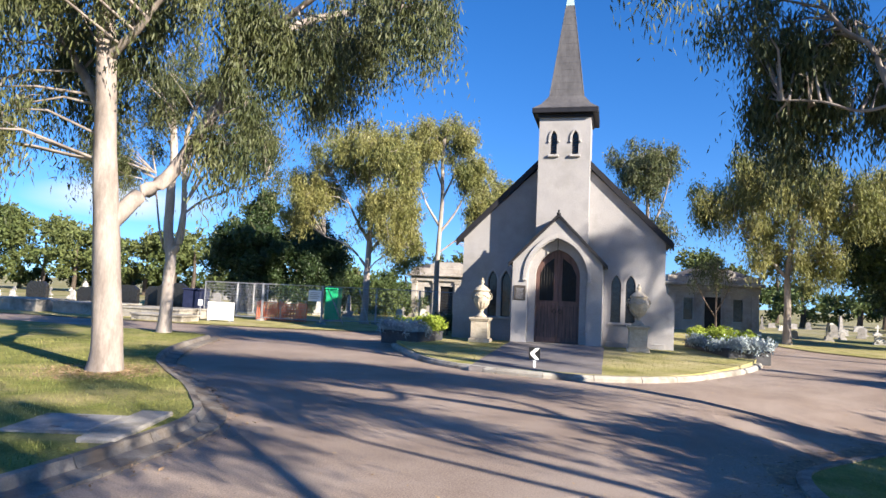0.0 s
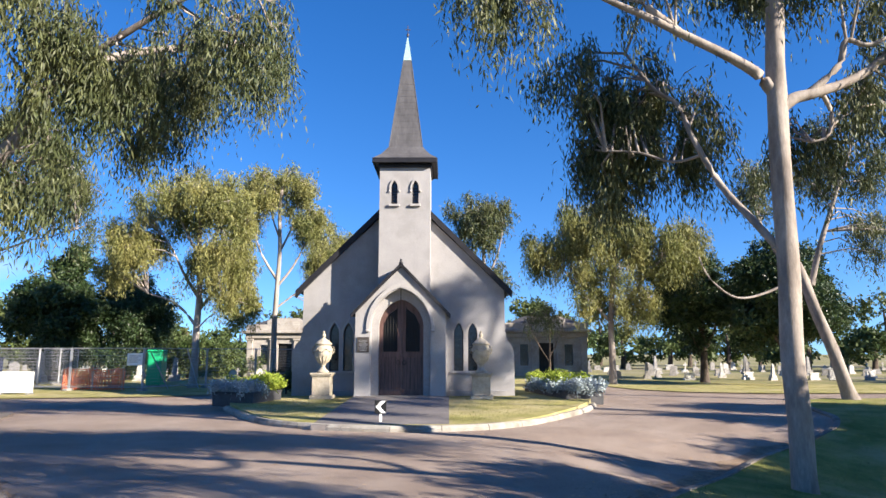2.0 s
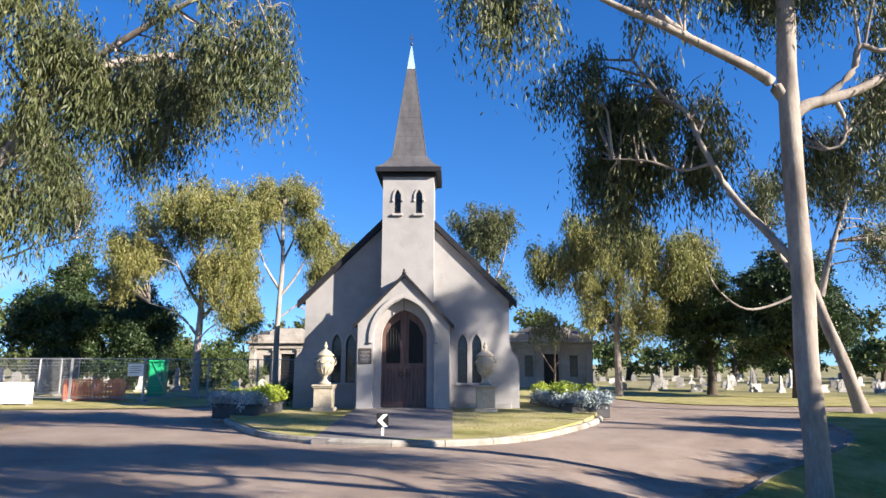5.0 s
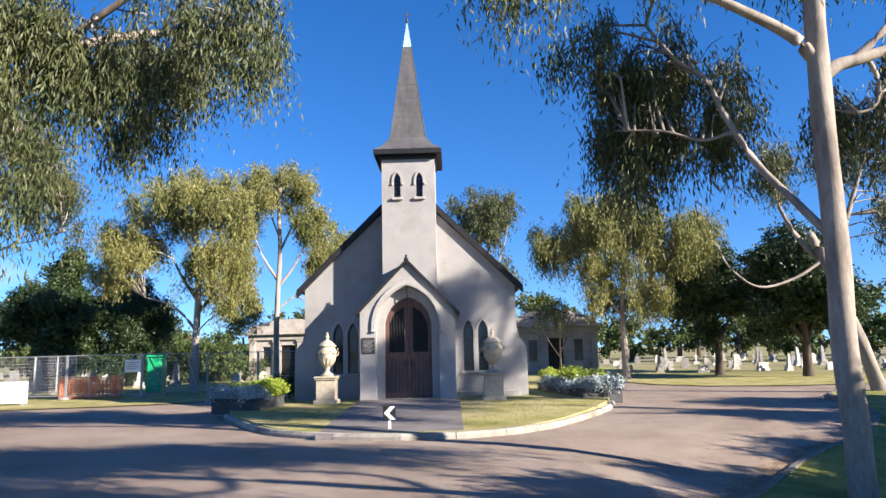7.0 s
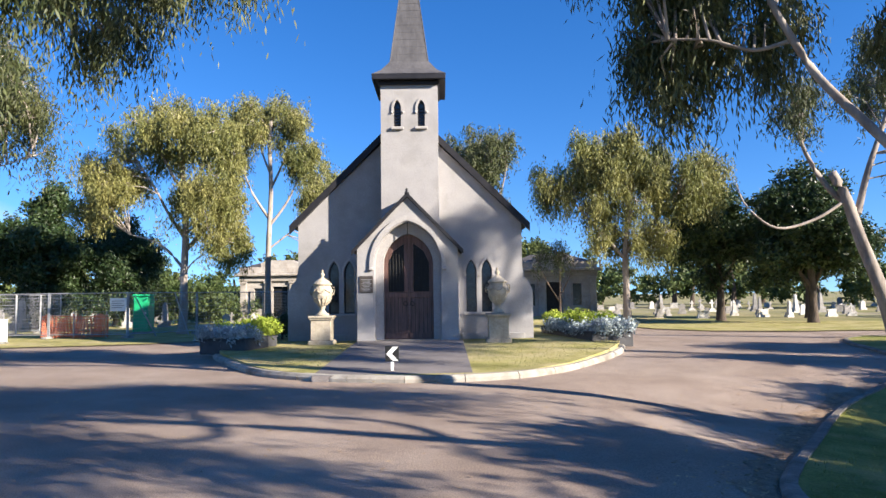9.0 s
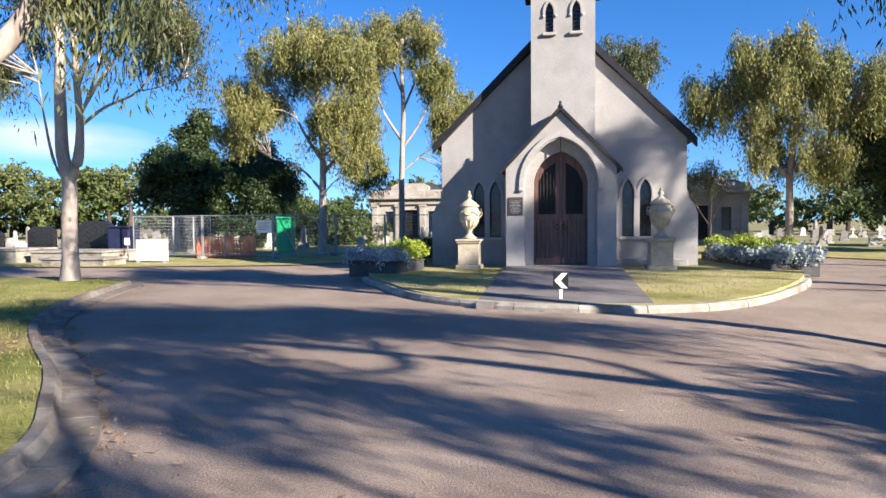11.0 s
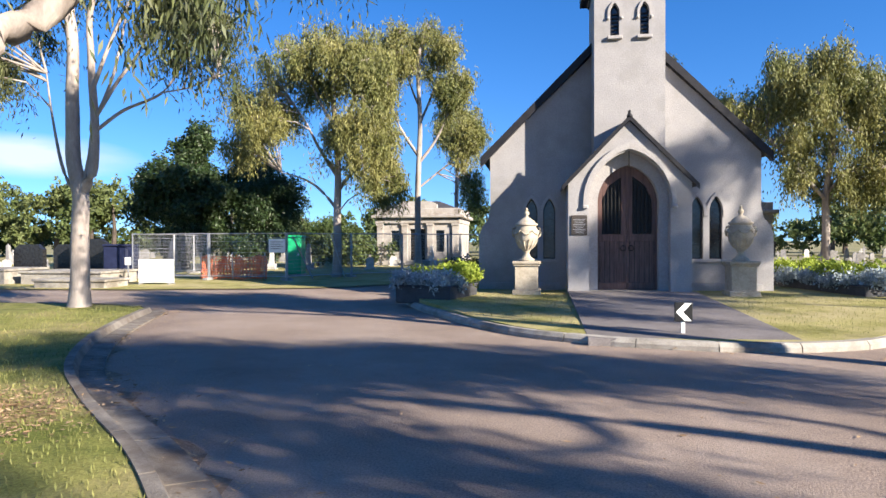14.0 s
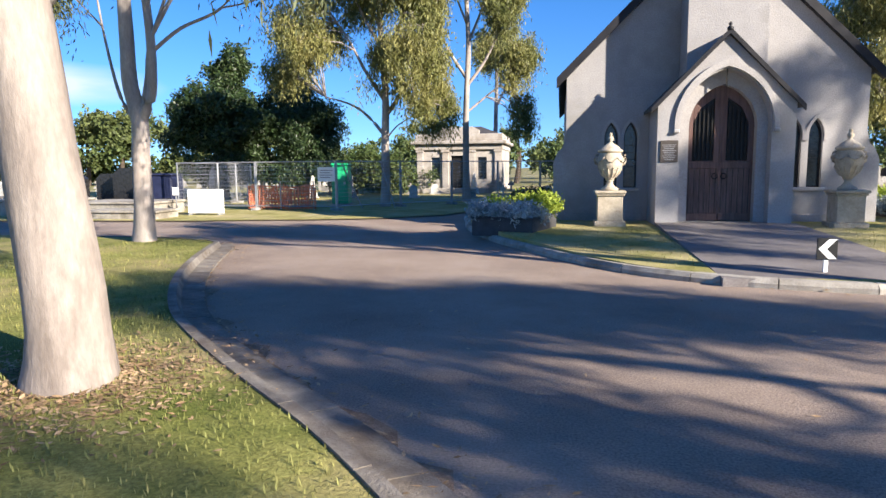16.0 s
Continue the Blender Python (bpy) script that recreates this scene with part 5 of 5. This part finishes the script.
# ---- mausolea behind the chapel ----
def mausoleum(x, y, label):
    t = thing("mausoleum", label, "mausoleum", "stone mausolea", at=(x, y, 0))
    w, d, h = 2.75, 3.0, 3.1
    holes = [[(cx - 0.28, 0.9), (cx + 0.28, 0.9), (cx + 0.28, 2.3), (cx - 0.28, 2.3)] for cx in (-1.5, 1.5)] + [[(-0.5, 0.35), (0.5, 0.35), (0.5, 2.4), (-0.5, 2.4)]]
    part("front_wall", slab([(-w, 0), (w, 0), (w, h), (-w, h)], holes, 0, 0.35), SANDSTONE, t)
    for s in (-1, 1):
        a, b = sorted((s * w, s * (w - 0.35)))
        part("side_wall", B(a, b, 0.35, d * 2, 0, h), SANDSTONE, t)
        part("window", B(s * 1.5 - 0.28, s * 1.5 + 0.28, 0.2, 0.24, 0.9, 2.3), GLASS, t)
    part("back_wall", B(-w + 0.35, w - 0.35, d * 2 - 0.35, d * 2, 0, h), SANDSTONE, t)
    part("door", B(-0.5, 0.5, 0.2, 0.26, 0.35, 2.4), IRON, t)
    part("plinth", B(-w - 0.12, w + 0.12, -0.14, d * 2 + 0.1, -0.1, 0.35, 0.02), SANDSTONE, t)
    for cx in (-2.5, -0.85, 0.85, 2.5):
        p = part("pilaster", B(cx - 0.2, cx + 0.2, -0.12, -0.002, 0.351, 2.6, 0.015), SANDSTONE, t)
        part("capital", B(cx - 0.26, cx + 0.26, -0.17, -0.002, 2.6, 2.75, 0.02), SANDSTONE, p)
    part("architrave", B(-w - 0.06, w + 0.06, -0.16, d * 2 + 0.06, 2.76, 3.05, 0.02), SANDSTONE, t)
    part("cornice", B(-w - 0.3, w + 0.3, -0.4, d * 2 + 0.3, 3.1, 3.32, 0.05), SANDSTONE, t)
    part("parapet", B(-w - 0.05, w + 0.05, -0.12, d * 2 + 0.05, 3.32, 3.75, 0.03), SANDSTONE, t)
    part("pediment", slab([(-1.3, 3.75), (1.3, 3.75), (1.3, 4.0), (0.9, 4.2), (-0.9, 4.2), (-1.3, 4.0)], [], -0.1, 0.4), SANDSTONE, t)
    part("roof", frustum(bmesh.new(), 2.6, 3.76, 1.2, 4.3, 0, d), SLATE, t)


mausoleum(8.2, 23.0, "pale stone mausoleum with pilasters and a deep cornice, half in shade")
mausoleum(-10.1, 25.5, "pale stone mausoleum with pilasters behind the wire fence")


# ---- temporary fence, booth, board ----
def fence_panel(a, b):
    dx, dy = b[0] - a[0], b[1] - a[1]
    ln = math.hypot(dx, dy)
    t = thing("temporary_fence", "galvanised temporary fence panel of wire mesh on block feet", "fence", "temporary fence panels", at=(a[0], a[1], 0), turn=math.degrees(math.atan2(dy, dx)))
    h = 1.95
    for x in (0.03, ln - 0.03):
        vs, fs = [], []
        tube(vs, fs, [(x, 0, 0.02, 0.028), (x, 0, h, 0.028)], 8)
        raw("post", vs, fs, STEEL, t)
    for z in (0.18, h - 0.03):
        vs, fs = [], []
        tube(vs, fs, [(0.03, 0, z, 0.022), (ln - 0.03, 0, z, 0.022)], 8)
        raw("rail", vs, fs, STEEL, t)
    vs, fs = [], []
    for z in np.arange(0.25, h - 0.05, 0.15):
        tube(vs, fs, [(0.03, 0, z, 0.006), (ln - 0.03, 0, z, 0.006)], 4)
    for x in np.arange(0.1, ln, 0.075):
        tube(vs, fs, [(x, 0.008, 0.18, 0.003), (x, 0.008, h - 0.03, 0.003)], 3)
    raw("wire_mesh", vs, fs, STEEL, t)
    part("foot", B(-0.12, 0.12, -0.3, 0.3, -0.02, 0.12, 0.02), GREYSTONE, t)
    return t


line = [(-19.2, 8.6), (-15.7, 8.5), (-12.3, 8.4), (-10.4, 11.1), (-8.5, 12.9), (-6.6, 14.6), (-4.7, 16.4), (-2.8, 18.1)]
for a, b in zip(line, line[1:]):
    fence_panel(a, b)
for a, b in zip([(-19.2, 8.6), (-18.7, 11.0), (-19.3, 13.8)], [(-18.7, 11.0), (-19.3, 13.8), (-19.9, 16.6)]):
    fence_panel(b, a)
brace = thing("fence_brace", "leaning steel prop against the wire fence", "brace", at=(-12.2, 8.5, 0))
vs, fs = [], []
tube(vs, fs, [(0.55, 1.2, 0, 0.03), (0.1, 0.05, 1.8, 0.03)], 8)
raw("prop", vs, fs, STEEL, brace)
vs, fs = [], []
tube(vs, fs, [(1.75, 1.8, 0.02, 0.03), (1.3, 1.3, 1.9, 0.03)], 8)
raw("prop", vs, fs, STEEL, brace)

booth = thing("portable_toilet", "bright green plastic site toilet behind the fence", "portable toilet", at=(-13.45, 12.4, 0), turn=8)
part("body", B(-0.36, 0.36, -0.5, 0.5, 0.08, 1.75, 0.04), GREEN, booth)
part("roof", B(-0.40, 0.40, -0.54, 0.54, 1.75, 1.88, 0.06), GREEN, booth)
part("base", B(-0.40, 0.40, -0.54, 0.54, -0.02, 0.08, 0.01), GREYSTONE, booth)
part("door", B(-0.29, 0.29, -0.53, -0.502, 0.15, 1.68, 0.01), GREEN, booth)
part("latch", B(0.2, 0.28, -0.55, -0.53, 0.95, 1.05, 0.005), WHITE, booth)
notice = thing("notice", "white printed notice tied to the wire fence", "notice", at=(-12.65, 8.3, 1.2))
part("panel", B(-0.35, 0.35, -0.05, -0.03, -0.05, 0.5, 0.005), WHITE, notice)
part("cable_tie", B(-0.3, -0.27, -0.03, 0.03, 0.46, 0.48), BLACKPAINT, notice)
for k in range(4):
    part("print", B(-0.26, 0.26 - 0.1 * (k % 2), -0.053, -0.0502, 0.36 - k * 0.09, 0.39 - k * 0.09), GREYSTONE, notice)
board = thing("white_board", "blank white board standing on the verge", "board", at=(-16.3, 5.7, 0.02), turn=6)
part("panel", B(-0.66, 0.66, -0.04, 0.04, 0.06, 0.92, 0.01), WHITE, board)
for s in (-1, 1):
    part("leg", B(s * 0.55 - 0.03, s * 0.55 + 0.03, 0.04, 0.12, -0.04, 0.88, 0.005), STEEL, board)
    part("foot", B(s * 0.55 - 0.03, s * 0.55 + 0.03, -0.25, 0.3, -0.03, 0.05, 0.005), STEEL, board)
cover = thing("covered_stack", "dark blue covered upright cabinet beside the fence", "cabinet", at=(-20.45, 9.7, 0), turn=4)
part("body", B(-0.55, 0.55, -0.5, 0.5, -0.02, 1.4, 0.06), NAVY, cover)
part("top", B(-0.58, 0.58, -0.53, 0.53, 1.4, 1.5, 0.04), NAVY, cover)
post = thing("marker_post", "small white number sign on a post", "sign", at=(-17.9, 6.4, 0))
part("post", B(-0.02, 0.02, -0.02, 0.02, -0.05, 0.95), STEEL, post)
part("plate", B(-0.13, 0.13, -0.03, -0.021, 0.7, 1.0, 0.004), WHITE, post)
om = thing("safety_mesh", "orange plastic safety mesh strung behind the fence", "safety mesh", at=(-14.9, 8.8, 0))
vs, fs = [], []
for k in range(24):
    x = -1.3 + k * 0.125
    tube(vs, fs, [(x, 0.15 * math.sin(k * 0.8), 0.05, 0.045), (x + 0.02, 0.1 * math.cos(k), 0.95 + 0.1 * math.sin(k * 0.7), 0.04)], 4)
for k in range(9):
    tube(vs, fs, [(-1.3 + j * 0.36, 0.15 * math.sin(j * 2.3), 0.1 + k * 0.105 + 0.04 * math.sin(j), 0.038) for j in range(9)], 4)
raw("mesh", vs, fs, ORANGE, om)
for x in (-1.3, 0.1, 1.5):
    part("stake", B(x - 0.02, x + 0.02, -0.02, 0.02, -0.05, 1.15), STEEL, om)


# ---- planters ----
def planter(name, label, at, w, d, turn, rows):
    t = thing(name, label, "planter", "flower planters", at=at, turn=turn)
    part("box", B(-w / 2, w / 2, -d / 2, d / 2, -0.1, 0.30, 0.015), PLANTERMAT, t)
    part("rim", B(-w / 2 - 0.02, w / 2 + 0.02, -d / 2 - 0.02, d / 2 + 0.02, 0.301, 0.34, 0.008), PLANTERMAT, t)
    for nm, mat, cl, n, ll, ww in rows:
        c = crown(nm, cl, n / 9, ll, ww, mat, t, -0.25, 0.12, shell=0.65)
        c["label"] = "silver-leaved edging plants" if mat is SILVERLEAF else "lime-green bedding plants"
    return t


def bed(x0, x1, y0, y1, z, r, n, seed):
    rng = random.Random(seed)
    return [(rng.uniform(x0, x1), rng.uniform(y0, y1), z + rng.uniform(-0.05, 0.06), r * rng.uniform(0.8, 1.2)) for _ in range(n)]


planter("planter", "dark box planter of silver and lime-green plants by the chapel kerb", (-4.75, -0.75, 0.18), 1.5, 1.5, -20,
        [("silver_foliage", SILVERLEAF, bed(-0.75, 0.75, -0.8, -0.2, 0.42, 0.17, 22, 1), 4200, 0.10, 0.045), ("lime_foliage", LIMELEAF, bed(-0.5, 0.75, -0.1, 0.7, 0.58, 0.2, 18, 2), 4200, 0.09, 0.05)])
planter("planter", "long dark planter of lime-green plants edged with silver foliage", (5.6, 2.2, 0.14), 1.3, 4.6, 10,
        [("silver_foliage", SILVERLEAF, bed(-0.7, 0.7, -2.4, -1.5, 0.46, 0.18, 26, 3) + bed(-0.8, -0.5, -1.5, 2.2, 0.42, 0.15, 16, 4), 6500, 0.10, 0.045), ("lime_foliage", LIMELEAF, bed(-0.5, 0.6, -1.7, 2.3, 0.62, 0.22, 36, 5), 8000, 0.09, 0.05)])
gum("shrub", "low dark shrub against the chapel side wall", (-4.35, 2.6, 0.2), [(0, 0, -0.1), (0, 0, 0.3), (0, 0, 0.6)], [], scatter((0, 0, 0.45), (0.5, 0.9, 0.3), 8, 0.3, 80), 3000, 0.1, 0.05, mat=DARKLEAF, r=0.04, bark=BARKDARK, droop=0.2, spray=0.15, category="shrub", group="", twig=0.012)

# ---- chevron sign ----
sign = thing("chevron_sign", "black square hazard sign with a white chevron on a short post", "sign", at=(0.0, -6.15, 0.13), turn=2)
part("post", B(-0.03, 0.03, -0.015, 0.015, -0.1, 0.46, 0.004), WHITE, sign)
part("plate", B(-0.137, 0.137, -0.035, -0.017, 0.17, 0.475, 0.004), BLACKPAINT, sign)
part("chevron", slab([(-0.117, 0.322), (0.017, 0.462), (0.125, 0.462), (-0.008, 0.322), (0.125, 0.182), (0.017, 0.182)], [], -0.041, -0.036), WHITE, sign)

# ---- storm drain ----
drain = thing("storm_drain", "concrete stormwater pit with a flat lid and kerb inlet", "drain", at=(-4.2, -15.95, 0.115), turn=16)
part("lid", B(-0.46, 0.36, -0.42, 0.42, -0.1, 0.03, 0.01), GREYSTONE, drain)
part("surround", B(-0.56, 0.44, -0.5, 0.5, -0.1, 0.018, 0.008), CONCRETE, drain)
part("lintel", B(0.45, 0.86, -0.85, 0.75, -0.03, 0.045, 0.02), CONCRETE, drain)
part("inlet_shadow_gap", B(0.5, 0.875, -0.6, 0.6, -0.10, -0.032), BLACKPAINT, drain)
for y in (-0.3, 0.3):
    part("lifting_hole", B(-0.1, 0.02, y - 0.02, y + 0.02, 0.0305, 0.033), BLACKPAINT, drain)

# a drift of red-brown litter in the gutters
def drift(name, line, y_lo, y_hi, side, label):
    rngd = random.Random(31)
    near, far = [], []
    pts = [q for q in smooth_line(line, 5) if y_lo < q[1] < y_hi]
    for p0, p1 in zip(pts, pts[1:]):
        tx, ty = p1[0] - p0[0], p1[1] - p0[1]
        ln = math.hypot(tx, ty)
        nx, ny = ty / ln * side, -tx / ln * side
        w = rngd.uniform(0.2, 0.5)
        near.append((p0[0] + nx * 0.02, p0[1] + ny * 0.02))
        far.append((p0[0] + nx * w, p0[1] + ny * w))
    ob = sheet(name, near + far[::-1], -0.012, SOIL, cell=1.5)
    return tagged(ob, label, "leaf litter", kind="stuff")


drift("gutter_litter", LEFT_KERB, -14.5, -6.5, 1, "red-brown leaf litter drifted along the gutter")
drift("gutter_litter", RIGHT_KERB, -14.5, -6.0, -1, "brown leaf litter drifted along the lawn edge")

# ---- fallen leaves, grass ----
def strew(name, label, spots, size, mat, upright=0.0, lift=0.02, category="litter"):
    rng = np.random.default_rng(5)
    p = np.array(spots, float)
    n = len(p)
    a = rng.random(n) * 2 * math.pi
    d = np.stack([np.cos(a), np.sin(a), rng.normal(size=n) * 0.15], 1)
    if upright:
        d = np.stack([np.cos(a) * 0.35, np.sin(a) * 0.35, np.full(n, upright)], 1)
    s = np.stack([-np.sin(a), np.cos(a), rng.normal(size=n) * 0.2], 1)
    ln = (size * (0.5 + rng.random(n)))[:, None]
    w = ln * (0.09 if upright else 0.16)
    v = np.empty((n, 4, 3))
    v[:, 0], v[:, 1], v[:, 2], v[:, 3] = p, p + d * ln * 0.5 + s * w, p + d * ln, p + d * ln * 0.5 - s * w
    return tagged(raw(name, [tuple(q) for q in v.reshape(-1, 3)], [tuple(range(4 * i, 4 * i + 4)) for i in range(n)], mat), label, category, kind="stuff")


rng = random.Random(8)
spots = []
for line_pts, n, spread in ((smooth_line(RIGHT_KERB), 4200, 0.4), (smooth_line(LEFT_KERB), 4200, 0.3), (isl, 260, 0.3)):
    for _ in range(n):
        x, y = rng.choice([q for q in line_pts if -22 < q[1] < 8])
        x, y = x + rng.gauss(0, spread), y + rng.gauss(0, spread)
        spots.append((x, y, ground_z(x, y) + rng.uniform(0.0, 0.02) + (0.0)))
for _ in range(4500):
    r, an = abs(rng.gauss(0.6, 0.4)), rng.uniform(0, 2 * math.pi)
    spots.append((-7.18 + r * math.cos(an), -12.1 + r * math.sin(an), 0.125))
for _ in range(900):
    x, y = rng.uniform(-9, 9), rng.uniform(-20, -4)
    spots.append((x, y, ground_z(x, y) - 0.008))
strew("fallen_leaves", "dry fallen gum leaves strewn along the kerbs", spots, 0.06, LITTER)
spots = []


def inside(poly, x, y):
    c = False
    for (x0, y0), (x1, y1) in zip(poly, poly[1:] + poly[:1]):
        if (y0 > y) != (y1 > y) and x < (x1 - x0) * (y - y0) / (y1 - y0) + x0:
            c = not c
    return c


left_poly = [(x - 0.22, y) for x, y in lk] + [(-40, -40)]
right_poly = [(x + 0.22, y) for x, y in rk] + [(40, -40)]
isl_poly = [(0.3 + (x - 0.3) * 0.94, 4 + (y - 4) * 0.97) for x, y in isl]
for poly, x0, x1, y0, y1, n, z in ((left_poly, -13, -2.5, -19, -1, 62000, 0.10), (right_poly, 3, 13, -16, 1, 12000, 0.03), (isl_poly, -6, 6.5, -7, 0, 7000, 0.1)):
    for _ in range(n):
        x, y = rng.uniform(x0, x1), rng.uniform(y0, y1)
        if inside(poly, x, y) and not (poly is isl_poly and -1.56 < x < 1.66) and not (-4.85 < x < -3.3 and -16.8 < y < -15.2):
            spots.append((x, y, ground_z(x, y) + z + (island_rise(x, y) if poly is isl_poly else 0)))
strew("grass_blades", "short mown grass blades with dry patches", spots, 0.042, BLADE, upright=1.0, category="grass")
